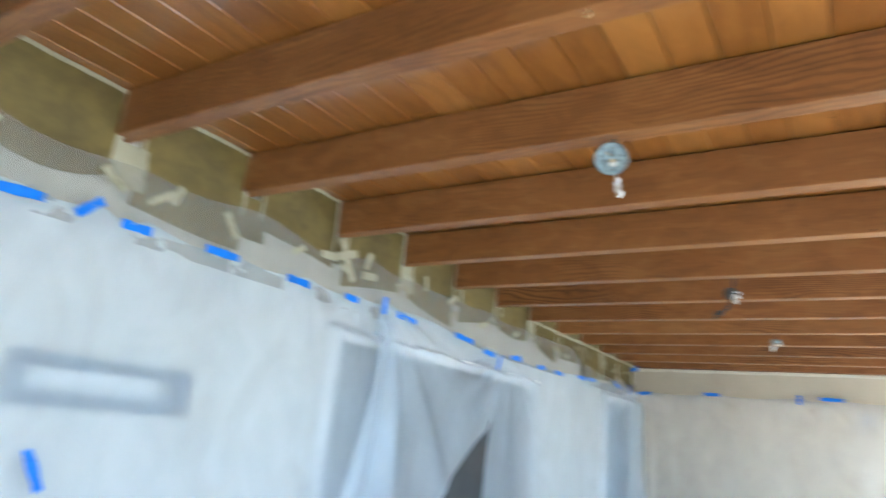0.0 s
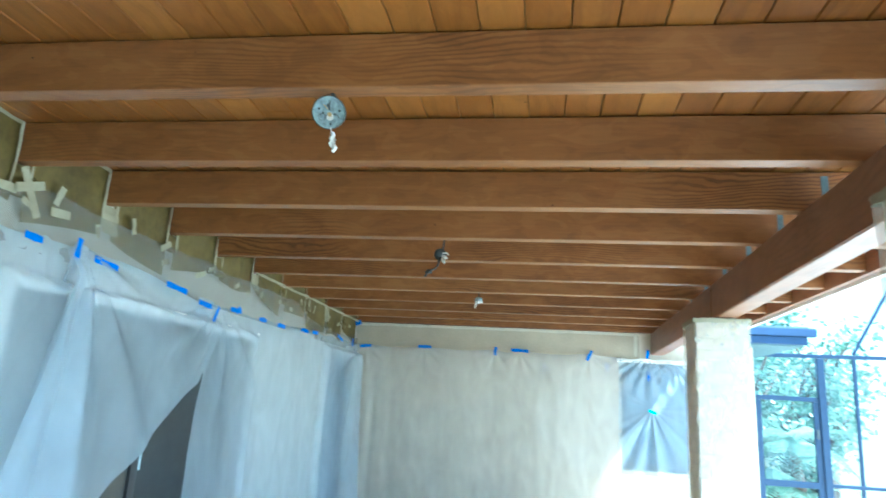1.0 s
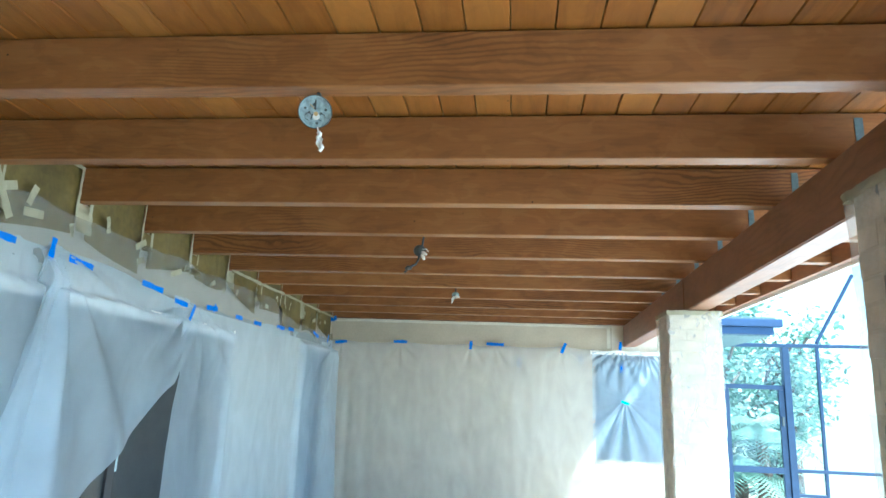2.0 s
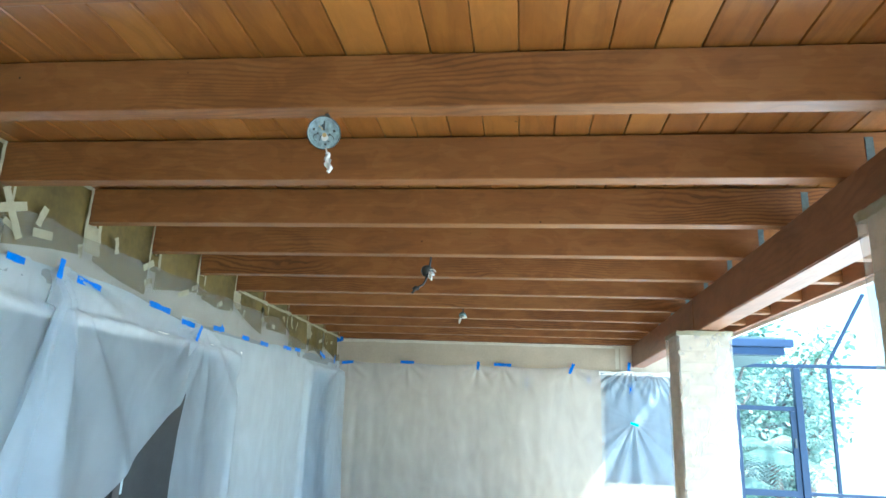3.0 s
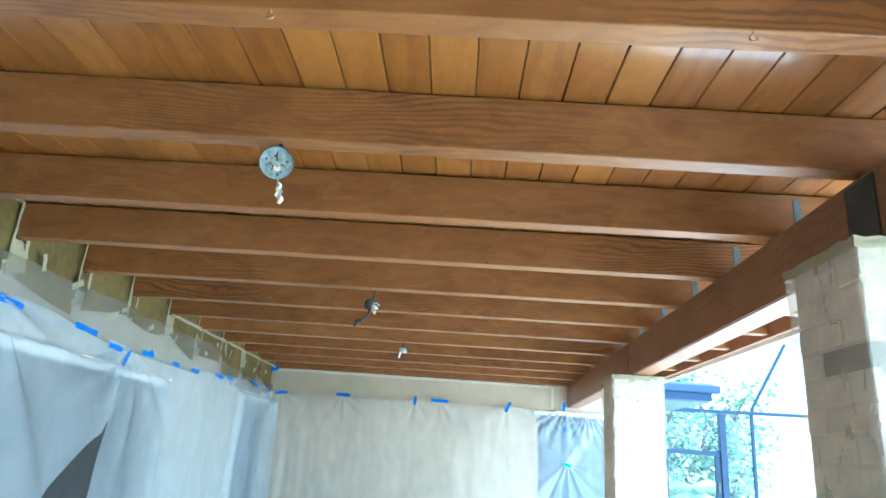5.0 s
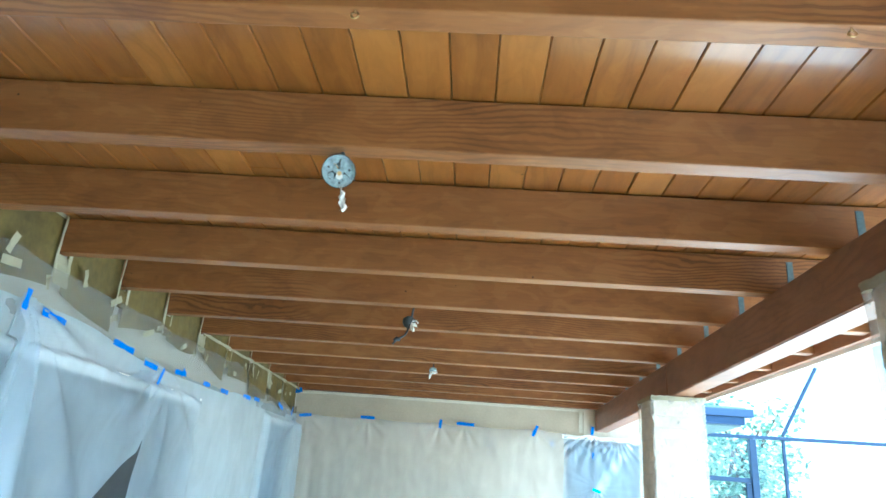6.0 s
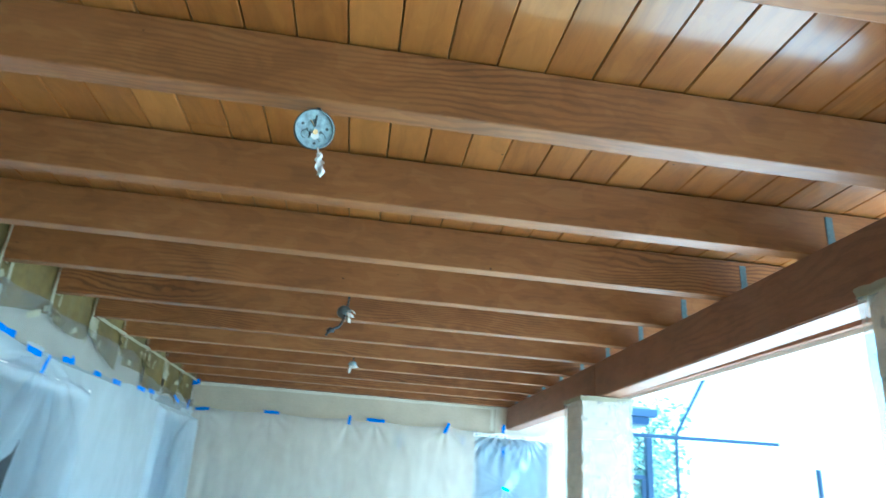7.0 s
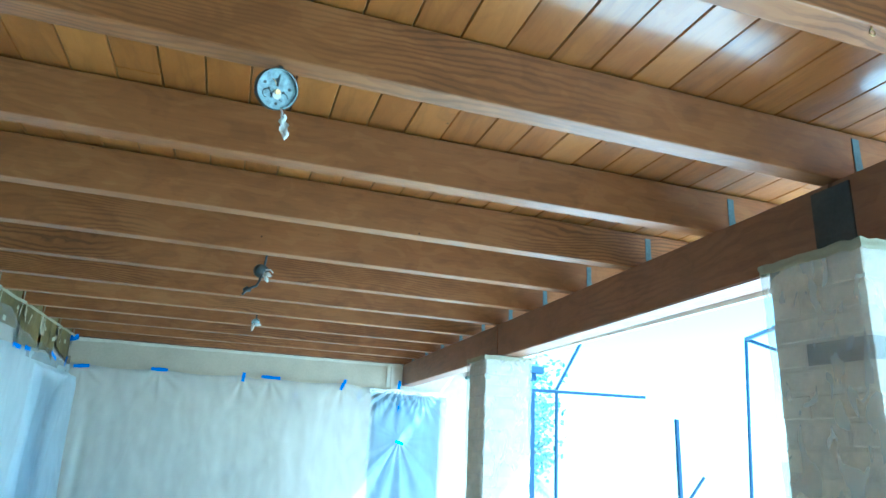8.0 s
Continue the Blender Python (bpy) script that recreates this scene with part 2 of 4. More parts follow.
def skewed(bm, y0, y1, x_of, d0, d1, z0, z1):
    """A bar along a slightly skewed line x_of(y), from d0 to d1 beside it."""
    c = [(x_of(y0) + d0, y0), (x_of(y0) + d1, y0), (x_of(y1) + d1, y1), (x_of(y1) + d0, y1)]
    return hexa(bm, [(x, y, z0) for x, y in c] + [(x, y, z1) for x, y in c])


def tube(bm, pts, r, sides=8):
    rings = []
    for i, p in enumerate(pts):
        a, b = Vector(pts[max(0, i - 1)]), Vector(pts[min(len(pts) - 1, i + 1)])
        q = (b - a).to_track_quat('Z', 'Y')
        rad = r[i] if isinstance(r, (list, tuple)) else r
        rings.append([bm.verts.new(Vector(p) + q @ Vector((rad * math.cos(t), rad * math.sin(t), 0))) for t in [2 * math.pi * k / sides for k in range(sides)]])
    for a, b in zip(rings, rings[1:]):
        for k in range(sides):
            bm.faces.new((a[k], a[(k + 1) % sides], b[(k + 1) % sides], b[k]))
    bm.faces.new(rings[0][::-1])
    bm.faces.new(rings[-1])
    return bm


def disc(bm, centre, q, r, depth, sides=28, z0=0.0):
    lo = [bm.verts.new(Vector(centre) + q @ Vector((r * math.cos(t), r * math.sin(t), z0))) for t in [2 * math.pi * k / sides for k in range(sides)]]
    hi = [bm.verts.new(Vector(centre) + q @ Vector((r * math.cos(t), r * math.sin(t), z0 + depth))) for t in [2 * math.pi * k / sides for k in range(sides)]]
    for k in range(sides):
        bm.faces.new((lo[k], lo[(k + 1) % sides], hi[(k + 1) % sides], hi[k]))
    bm.faces.new(lo[::-1])
    bm.faces.new(hi)
    return bm


def cloth(f, nu, nv):
    """A sheet through the points f(u, v), u and v from 0 to 1."""
    bm = bmesh.new()
    vs = [[bm.verts.new(f(i / nu, j / nv)) for j in range(nv + 1)] for i in range(nu + 1)]
    for i in range(nu):
        for j in range(nv):
            bm.faces.new((vs[i][j], vs[i + 1][j], vs[i + 1][j + 1], vs[i][j + 1]))
    return bm


def smooth01(a, b, x):
    t = min(1, max(0, (x - a) / (b - a)))
    return t * t * (3 - 2 * t)


def wrinkle(a, b, seed, amp=0.01, scale=3.0):
    return amp * noise.fractal(Vector((a * scale, b * scale * 0.5, seed)), 0.8, 2.0, 4)


def fan(a, b, a0, b0, n, amp, reach, seed=0.0):
    """Folds that spread from the point (a0, b0) where a sheet is pinched."""
    da, db = a - a0, b - b0
    r = math.hypot(da, db)
    th = math.atan2(da, -db)
    return amp * math.sin(n * th + 2.5 * noise.noise(Vector((th * 2, seed, 0)))) * smooth01(0.01, 0.12, r) * (1 - smooth01(reach * 0.4, reach, r))


# ---- floor, ground ----
g = bmesh.new()
box(g, (-2000, -2000, -0.4), (2000, 2000, -0.12))
structure("ground", g, M_GRASS, "dry grassy ground round the house", "ground")
structure("pavement", boxed((3.9, -8.0, -0.3), (18.0, 12.5, -0.02)), M_DECKC, "pale concrete pool deck beside the patio", "pool deck")
structure("floor", boxed((-0.4, BACK_Y - 0.2, -0.3), (3.9, FAR_Y + 0.2, 0.0)), M_FLOOR, "pale covered patio floor", "floor")

# ---- house wall beside the patio, with its openings ----
w = bmesh.new()
DOORS = ((2.62, 5.10, 1.90), (6.98, 8.0, 1.96))
for a, b_ in ((BACK_Y, 1.10), (1.77, 2.62), (5.10, 6.98), (8.0, FAR_Y)):
    skewed(w, a, b_, wall_x, -0.2, 0.0, 0.0, 2.70)
skewed(w, 1.10, 1.77, wall_x, -0.2, 0.0, 0.0, 1.42)
skewed(w, 1.10, 1.77, wall_x, -0.2, 0.0, 1.59, 2.70)
for a, b_, z in DOORS:
    skewed(w, a, b_, wall_x, -0.2, 0.0, z, 2.70)
structure("wall_house", w, M_WALL, "cream stucco house wall behind masking plastic", "wall")

# ---- far wall ----
w = bmesh.new()
box(w, (-0.3, FAR_Y, 0.0), (3.28, FAR_Y + 0.2, 2.72))
box(w, (3.28, FAR_Y, 0.0), (4.12, FAR_Y + 0.2, 0.84))
box(w, (3.28, FAR_Y, 2.045), (4.12, FAR_Y + 0.2, 2.72))
box(w, (4.12, FAR_Y, 0.0), (4.75, FAR_Y + 0.2, 2.72))
structure("wall_far", w, M_WALL2, "beige stucco end wall behind masking plastic", "wall")
# unseen wall added behind the camera, limits light from that end
structure("wall_back", boxed((-0.4, BACK_Y - 0.2, 0.0), (3.2, BACK_Y, 2.72)), M_BACK, "unseen plain stucco wall added to close the patio", "wall")

# ---- ceiling of tongue-and-groove boards, one mesh ----
BOARD = 0.138
bm = bmesh.new()
rng = random.Random(5)
x = -0.194
while x < EAVE_X - 0.02:
    cuts = [BACK_Y]
    while cuts[-1] < FAR_Y:
        cuts.append(min(FAR_Y, cuts[-1] + rng.uniform(2.4, 4.3)))
    if len(cuts) > 2 and cuts[-1] - cuts[-2] < 0.6:
        cuts.pop(-2)
    for a, b_ in zip(cuts, cuts[1:]):
        g0, c = 0.0004 + rng.uniform(0, 0.0013), 0.0045
        dz = rng.uniform(-0.0012, 0.0012)
        prof = [(x + g0, 0.030), (x + g0, c), (x + g0 + c * 0.7, 0.0), (x + BOARD - g0 - c * 0.7, 0.0), (x + BOARD - g0, c), (x + BOARD - g0, 0.030)]
        r0 = [bm.verts.new((px, a + 0.0008, DECK_Z + pz + dz)) for px, pz in prof]
        r1 = [bm.verts.new((px, b_ - 0.0008, DECK_Z + pz + dz)) for px, pz in prof]
        for k in range(6):
            bm.faces.new((r0[k], r0[(k + 1) % 6], r1[(k + 1) % 6], r1[k]))
        bm.faces.new(r0[::-1])
        bm.faces.new(r1)
    x += BOARD
structure("ceiling", bm, M_DECK, "varnished orange-brown tongue-and-groove board ceiling", "ceiling")
# slab above the boards, out of view, added to keep daylight out
structure("roof", boxed((-0.4, BACK_Y - 0.2, DECK_Z + 0.026), (EAVE_X + 0.02, FAR_Y + 0.2, DECK_Z + 0.16)), M_STEEL, "unseen dark flat roof slab blocking light above the board ceiling", "roof")

# ---- joists ----
def joist_mesh():
    return finish("ceiling_joist", boxed((-0.06, 0, 0), (EAVE_X - 0.045, JOIST_W, DECK_Z - JOIST_Z - 0.007), 0.005), M_JOIST)


jm = joist_mesh()
for n in range(-7, 12):
    y = JOIST_Y0 + PITCH * n
    j = new("ceiling_joist", jm)
    j.location = (0, y - {0: 0.026, 1: 0.030}.get(n, 0), JOIST_Z)
    j.rotation_euler = (0, 0, 0.0086 if n == 1 else 0)
    tagged(j, "red-brown stained timber joist under the board ceiling", "joist", "ceiling joists")

# ---- beam ----
beam = thing("beam", "deep red-brown stained timber beam on the columns", "beam", at=(beam_x(2), 2, BEAM_Z0))
SPLICES = (BACK_Y, 1.91, 4.93, FAR_Y - 0.005)
for a, b_ in zip(SPLICES, SPLICES[1:]):
    bm = skewed(bmesh.new(), a + 0.002, b_ - 0.002, beam_x, 0.0, BEAM_W, BEAM_Z0, BEAM_Z1)
    bmesh.ops.bevel(bm, geom=list(bm.edges), offset=0.006, segments=2, affect='EDGES')
    part("timber", bm, M_BEAM, beam)
for y in (1.91,):
    part("splice_plate", skewed(bmesh.new(), y - 0.075, y + 0.075, beam_x, -0.007, -0.0005, BEAM_Z0 + 0.03, BEAM_Z1 - 0.02), M_STEEL, beam, "dark steel splice plate")

# ---- steel ties that hold the joists down on the beam ----
def tie_plate(x0, y):
    """A strap up the joist's side that flares into a foot at the beam."""
    edge = [(0.0, 0.165), (0.030, 0.165), (0.030, 0.085), (0.034, 0.055), (0.044, 0.030), (0.060, 0.012), (0.066, 0.004), (0.006, 0.004), (0.0, 0.040)]
    bm = bmesh.new()
    rows = [[bm.verts.new((x0 + px, yy, BEAM_Z1 + pz)) for px, pz in edge] for yy in (y - 0.0035, y - 0.0006)]
    bm.faces.new(rows[0])
    bm.faces.new(rows[1][::-1])
    for k in range(len(edge)):
        bm.faces.new((rows[0][k], rows[0][k - 1], rows[1][k - 1], rows[1][k]))
    return bm


for n in range(-5, 12):
    y = JOIST_Y0 + PITCH * n
    x0 = beam_x(y) + 0.088
    tie = thing("joist_tie", "galvanised steel tie on a joist above the beam", "metal tie", "joist ties", (x0, y, BEAM_Z1))
    part("strap", tie_plate(x0, y), M_TIE, tie)
    part("foot", boxed((x0 + 0.004, y - 0.045, BEAM_Z1 + 0.0005), (x0 + 0.062, y - 0.0036, BEAM_Z1 + 0.004), 0.001), M_TIE, tie)

# ---- eave ----
fas = thing("fascia", "timber fascia with white drip edge along the eave", "fascia", at=(EAVE_X, 2, JOIST_Z), kind="structure")
part("board", boxed((EAVE_X - 0.044, BACK_Y, JOIST_Z - 0.02), (EAVE_X - 0.004, 7.60, DECK_Z + 0.02), 0.004), M_BEAM, fas)
part("drip_edge", boxed((EAVE_X - 0.002, BACK_Y, JOIST_Z - 0.046), (EAVE_X + 0.03, 7.60, DECK_Z + 0.18), 0.003), M_WHITE, fas, "white metal drip edge")

# ---- doors and windows behind the plastic ----
def frame_bars(parent, at, y0, y1, z0, z1, t, d0, d1, mat):
    """Four bars round an opening in the house wall."""
    part("stile", skewed(bmesh.new(), y0, y0 + t, at, d0, d1, z0, z1), mat, parent)
    part("stile", skewed(bmesh.new(), y1 - t, y1, at, d0, d1, z0, z1), mat, parent)
    part("rail", skewed(bmesh.new(), y0 + t, y1 - t, at, d0, d1, z1 - t, z1), mat, parent)
    part("rail", skewed(bmesh.new(), y0 + t, y1 - t, at, d0, d1, z0, z0 + t), mat, parent)


d1 = thing("door_1", "dark sliding glass door in the house wall", "door", at=(0, 3.7, 0), kind="structure")
for a, b_, off in ((2.63, 3.90, -0.09), (3.86, 5.09, -0.15)):
    leaf = thing("door_leaf", "", "", at=(0, 0, 0))
    leaf.parent = d1
    leaf.matrix_parent_inverse = Matrix.Translation((0, -3.7, 0))
    frame_bars(leaf, wall_x, a, b_, 0.01, 1.89, 0.07, off, off + 0.04, M_DOOR)
    part("pane", skewed(bmesh.new(), a + 0.07, b_ - 0.07, wall_x, off + 0.015, off + 0.025, 0.08, 1.82), M_DARKGLASS, leaf)
part("handle", boxed((wall_x(3.9) - 0.112, 3.95, 0.95), (wall_x(3.9) - 0.08, 3.975, 1.15), 0.006), M_GALV, d1, "pale metal pull handle")
d2 = thing("door_2", "narrow dark glazed side panel in the house wall", "window", at=(0, 7.3, 0), kind="structure")
frame_bars(d2, wall_x, 6.985, 7.995, 0.01, 1.955, 0.05, -0.10, -0.05, M_DOOR)
part("pane", skewed(bmesh.new(), 7.035, 7.945, wall_x, -0.08, -0.07, 0.06, 1.905), M_GLASS, d2)
w1 = thing("window_1", "low wide slot window with a dark blue-grey frame", "window", at=(0, 1.43, 1.5), kind="structure")
frame_bars(w1, wall_x, 1.10, 1.77, 1.42, 1.59, 0.042, -0.12, 0.03, M_FRAME)
part("pane", skewed(bmesh.new(), 1.142, 1.728, wall_x, -0.08, -0.06, 1.462, 1.548), M_WHITE, w1, "pale blind behind glass")
w2 = thing("window_2", "window in the end wall behind masking plastic", "window", at=(3.7, FAR_Y, 0.86), kind="structure")
for lo, hi in (((3.282, 0.842), (3.33, 2.043)), ((4.07, 0.842), (4.118, 2.043)), ((3.33, 1.995), (4.07, 2.043)), ((3.33, 0.842), (4.07, 0.89)), ((3.33, 1.42), (4.07, 1.455))):
    part("window_frame", boxed((lo[0], FAR_Y + 0.03, lo[1]), (hi[0], FAR_Y + 0.08, hi[1]), 0.003), M_FRAME, w2)
part("pane", boxed((3.33, FAR_Y + 0.05, 0.89), (4.07, FAR_Y + 0.058, 1.995)), M_GLASS, w2)

# ---- masking paper between the joists on the house wall ----
rng = random.Random(11)
for n in range(-4, 11):
    y = JOIST_Y0 + PITCH * n
    ya, yb = y + JOIST_W + 0.004, y + PITCH - 0.004
    bay = thing("masking_paper", "crumpled olive-brown kraft masking paper taped between joists", "masking paper", "masked joist bays", (wall_x(y), y + 0.3, 2.27))
    low = [rng.uniform(2.12, 2.27) - (0.06 if n >= 7 else 0) for _ in range(3)]

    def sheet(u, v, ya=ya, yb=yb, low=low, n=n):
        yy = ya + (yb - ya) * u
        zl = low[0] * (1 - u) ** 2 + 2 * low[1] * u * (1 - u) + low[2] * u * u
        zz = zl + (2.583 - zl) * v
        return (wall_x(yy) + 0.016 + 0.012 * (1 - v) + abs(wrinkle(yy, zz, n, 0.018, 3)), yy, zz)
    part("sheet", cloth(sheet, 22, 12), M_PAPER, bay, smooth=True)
    # cream tape up the joist side and along the top
    for side, yy in (("tape_strip", yb - 0.026), ("tape_strip", ya)):
        wdt = rng.uniform(0.012, 0.022)
        def strip(u, v, yy=yy, wdt=wdt, n=n):
            z = 2.29 + 0.29 * v
            return (wall_x(yy) + 0.043 + wrinkle(u, z, n + 3, 0.006, 9), yy + wdt * (u - 0.02) + wrinkle(z, 1, n, 0.008, 6), z)
        part(side, cloth(strip, 2, 10), M_CREAM, bay, "cream masking tape", smooth=True)

    def toptape(u, v, ya=ya, yb=yb, n=n):
        yy = ya + (yb - ya) * u
        return (wall_x(yy) + 0.036 + wrinkle(yy, v, n, 0.006, 8), yy, 2.566 + 0.018 * v + wrinkle(yy, 0, n, 0.006, 5))
    part("tape_strip", cloth(toptape, 14, 1), M_CREAM, bay, "cream masking tape")
    if n >= 6:
        def midtape(u, v, ya=ya, n=n):
            yy = ya - JOIST_W + PITCH * u
            return (wall_x(yy) + 0.062 + wrinkle(yy, v, n, 0.006, 8), yy, 2.385 + 0.024 * v + wrinkle(yy, 0, 3, 0.01, 2))
        part("tape_strip", cloth(midtape, 14, 1), M_CREAM, bay, "cream masking tape")
    # loose patches of tape along the lower edge
    for k in range(rng.choice((2, 3, 3, 4)) if n < 5 else 2):
        py, pz, ang = rng.uniform(ya - 0.03, yb), rng.uniform(2.20, 2.33), rng.uniform(-1.3, 1.3)
        ln, wd = rng.uniform(0.05, 0.13), rng.uniform(0.025, 0.04)

        def patch(u, v, py=py, pz=pz, ang=ang, ln=ln, wd=wd, n=n, k=k):
            a, b = (u - 0.5) * ln, (v - 0.5) * wd
            yy, zz = py + a * math.cos(ang) - b * math.sin(ang), pz + a * math.sin(ang) + b * math.cos(ang)
            return (wall_x(yy) + 0.056 + 0.004 * k + wrinkle(yy, zz, n + k, 0.012, 12), yy, zz)
        part("tape_patch", cloth(patch, 6, 2), M_CREAM, bay, "torn cream masking tape")
    # paper turned down under the joist end

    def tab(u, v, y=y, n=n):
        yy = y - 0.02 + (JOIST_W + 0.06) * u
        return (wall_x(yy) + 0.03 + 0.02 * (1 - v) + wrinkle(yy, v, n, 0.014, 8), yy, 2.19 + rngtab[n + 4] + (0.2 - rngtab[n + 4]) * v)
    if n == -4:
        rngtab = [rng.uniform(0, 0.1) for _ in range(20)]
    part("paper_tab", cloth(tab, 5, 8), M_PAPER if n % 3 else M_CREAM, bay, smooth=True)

crossed = thing("crossed_tape", "two crossed strips of white masking tape on paper", "masking tape", at=(0, 2.55, 2.28))
for ang, ln, cy, cz, o in ((-1.0, 0.24, 2.56, 2.275, 0.066), (0.35, 0.17, 2.55, 2.30, 0.070), (0.1, 0.13, 2.76, 2.235, 0.066)):
    def strip2(u, v, ang=ang, ln=ln, cy=cy, cz=cz, o=o):
        a, b = (u - 0.5) * ln, (v - 0.5) * 0.042
        return (o + wrinkle(a, b, cy, 0.006, 12), cy + a * math.cos(ang) - b * math.sin(ang), cz + a * math.sin(ang) + b * math.cos(ang))
    part("tape_strip", cloth(strip2, 8, 2), M_CREAM, crossed)

# plastic band that carries the tape line

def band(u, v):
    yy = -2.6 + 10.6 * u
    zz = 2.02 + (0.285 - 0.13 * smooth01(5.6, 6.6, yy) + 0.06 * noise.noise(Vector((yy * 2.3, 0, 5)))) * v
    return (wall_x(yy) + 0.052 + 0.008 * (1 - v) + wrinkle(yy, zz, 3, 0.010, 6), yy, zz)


tagged(part("masking_band", cloth(band, 240, 8), M_FILM4, None, smooth=True), "greyish plastic masking band, toned down for shade under the joist ends", "masking plastic")


# ---- plastic sheets on the house wall ----
def header_bulge(y, z):
    """The door head and its casing push the sheet out."""
    d = 0.0
    for a, b_, top in ((2.50, 5.04, 1.925), (6.80, 8.2, 2.0)):
        d += 0.06 * smooth01(a - 0.03, a + 0.03, y) * (1 - smooth01(b_ - 0.02, b_ + 0.02, y)) * (1 - smooth01(top - 0.025, top, z))
    return d


for nm, y0, y1, z1, mat in (("door_casing", 2.55, 5.17, 1.93, M_WHITE), ("door_casing", 6.91, 8.055, 1.995, M_WHITE)):
    cs = thing(nm, "pale casing round a door opening", "door casing", at=(0, (y0 + y1) / 2, 0), kind="structure")
    part("jamb", skewed(bmesh.new(), y0, y0 + 0.07, wall_x, 0.001, 0.04, 0.0, z1 - 0.07), mat, cs)
    part("jamb", skewed(bmesh.new(), y1 - 0.07, y1, wall_x, 0.001, 0.04, 0.0, z1 - 0.07), mat, cs)
    part("head", skewed(bmesh.new(), y0, y1, wall_x, 0.001, 0.045, z1 - 0.068, z1), mat, cs)

TAPES_A = ((0.99, 2.09), (1.23, 2.11), (1.42, 2.10), (1.83, 2.11), (2.30, 2.10), (2.71, 2.11))


def top_a(y):
    z = 2.10
    for a, b_ in zip(TAPES_A, TAPES_A[1:]):
        if a[0] <= y <= b_[0]:
            t = (y - a[0]) / (b_[0] - a[0])
            z = 2.115 - 0.03 * math.sin(math.pi * t)
    return z


def sheet_a(u, v):
    zz = 0.03 + 2.08 * v
    y = -2.6 + (5.60 + 0.10 * (2.1 - zz)) * u
    z = 0.03 + (top_a(y) - 0.03) * v
    d = 0.055 + header_bulge(y, z) + wrinkle(y, z, 1, 0.02, 1.3)
    d += sum(fan(y, z, a, b_, 9, 0.006, 0.5, a) + fan(y, z, a, b_ + 0.01, 24, 0.003, 0.3, a + 3) for a, b_ in TAPES_A)
    d += 0.02 * (1 - v) * (1 + math.sin(y * 5 + 2 * noise.noise(Vector((y, 0, 0)))))
    return (wall_x(y) + d, y, z)


def flap_right(z):
    if z < 1.567:
        return 4.099 - 1.24 * (1.567 - z)
    return 4.099 + 0.425 * (z - 1.567) if z < 1.96 else 4.266 + 0.9 * (z - 1.96)


def sheet_b(u, v):
    z = 0.12 + v * (2.13 - 0.12)
    left = 2.86 - 0.20 * (2.1 - z)
    y = left + (flap_right(z) - left) * u
    top = 2.125 - 0.11 * smooth01(0.25, 1.0, u) - 0.03 * math.sin(math.pi * min(1, u * 1.1))
    z = 0.12 + v * (top - 0.12)
    d = 0.085 + header_bulge(y, z) + wrinkle(y, z, 7, 0.02, 1.6)
    d += fan(y, z, 2.90, 2.14, 13, 0.022, 2.4, 2.0) + fan(y, z, 4.36, 2.02, 15, 0.014, 1.3, 4.0) + fan(y, z, 4.34, 2.03, 30, 0.004, 0.7, 9.0) + fan(y, z, 2.9, 2.14, 34, 0.005, 0.8, 5.0)
    d += 0.07 * math.exp(-((y - 2.90 - 0.03 * (2.1 - z)) / (0.03 + 0.09 * (2.1 - z))) ** 2) * smooth01(0.0, 0.5, 2.1 - z)
    return (wall_x(y) + d, y, z)


def sheet_c(u, v):
    z0 = 0.03 + v * 2.04
    left = 4.141 + 0.057 * (z0 - 0.987) if z0 < 1.57 else 4.174 - 0.2 * (z0 - 1.568)
    y = left + (8.0 - left) * u
    top = 2.05 + 0.06 * smooth01(0.3, 0.9, u) + 0.008 * math.sin(y * 11)
    z = 0.03 + v * (top - 0.03)
    d = 0.055 + header_bulge(y, z) + wrinkle(y, z, 12, 0.02, 1.4)
    d += fan(y, z, 4.42, 2.06, 11, 0.014, 1.2, 1.0) + fan(y, z, 7.95, 2.1, 9, 0.02, 1.5, 8.0) + fan(y, z, 4.42, 2.06, 28, 0.004, 0.6, 2.0)
    d += 0.018 * (1 - v) * math.sin(y * 6.5 + 3 * noise.noise(Vector((y * 0.8, 2, 0)))) + 0.10 * smooth01(7.3, 8.0, y) * (1 - v)
    return (wall_x(y) + d, y, z)


tagged(part("plastic_sheet", cloth(sheet_a, 230, 80), M_FILM, None, smooth=True), "milky plastic sheet taped over the house wall", "plastic sheet", "masking plastic sheets")
flap = tagged(part("plastic_sheet", cloth(sheet_b, 130, 130), M_FILM, None, smooth=True), "milky plastic sheet pulled aside over a dark door", "plastic sheet", "masking plastic sheets")
tagged(part("plastic_sheet", cloth(sheet_c, 170, 80), M_FILM, None, smooth=True), "milky plastic sheet with soft folds over door and wall", "plastic sheet", "masking plastic sheets")


def pleat(u, v):
    z = 0.12 + v * 1.98
    w_ = 0.012 + 0.165 * (2.1 - z) + 0.05 * (2.1 - z) ** 2
    y = 2.885 - 0.02 * (2.1 - z) + (u - 0.55) * w_ * 2
    d = 0.165 + 0.03 * math.sin(9 * u + 2 * noise.noise(Vector((u * 2, z, 3)))) * smooth01(0.0, 0.6, 2.1 - z) * 0.8 + wrinkle(y, z, 17, 0.015, 3)
    return (wall_x(y) + d - 0.09 * smooth01(1.93, 2.1, z), y, z)


part("gathered_fold", cloth(pleat, 36, 90), M_FILM, flap, "gathered white fold", True)

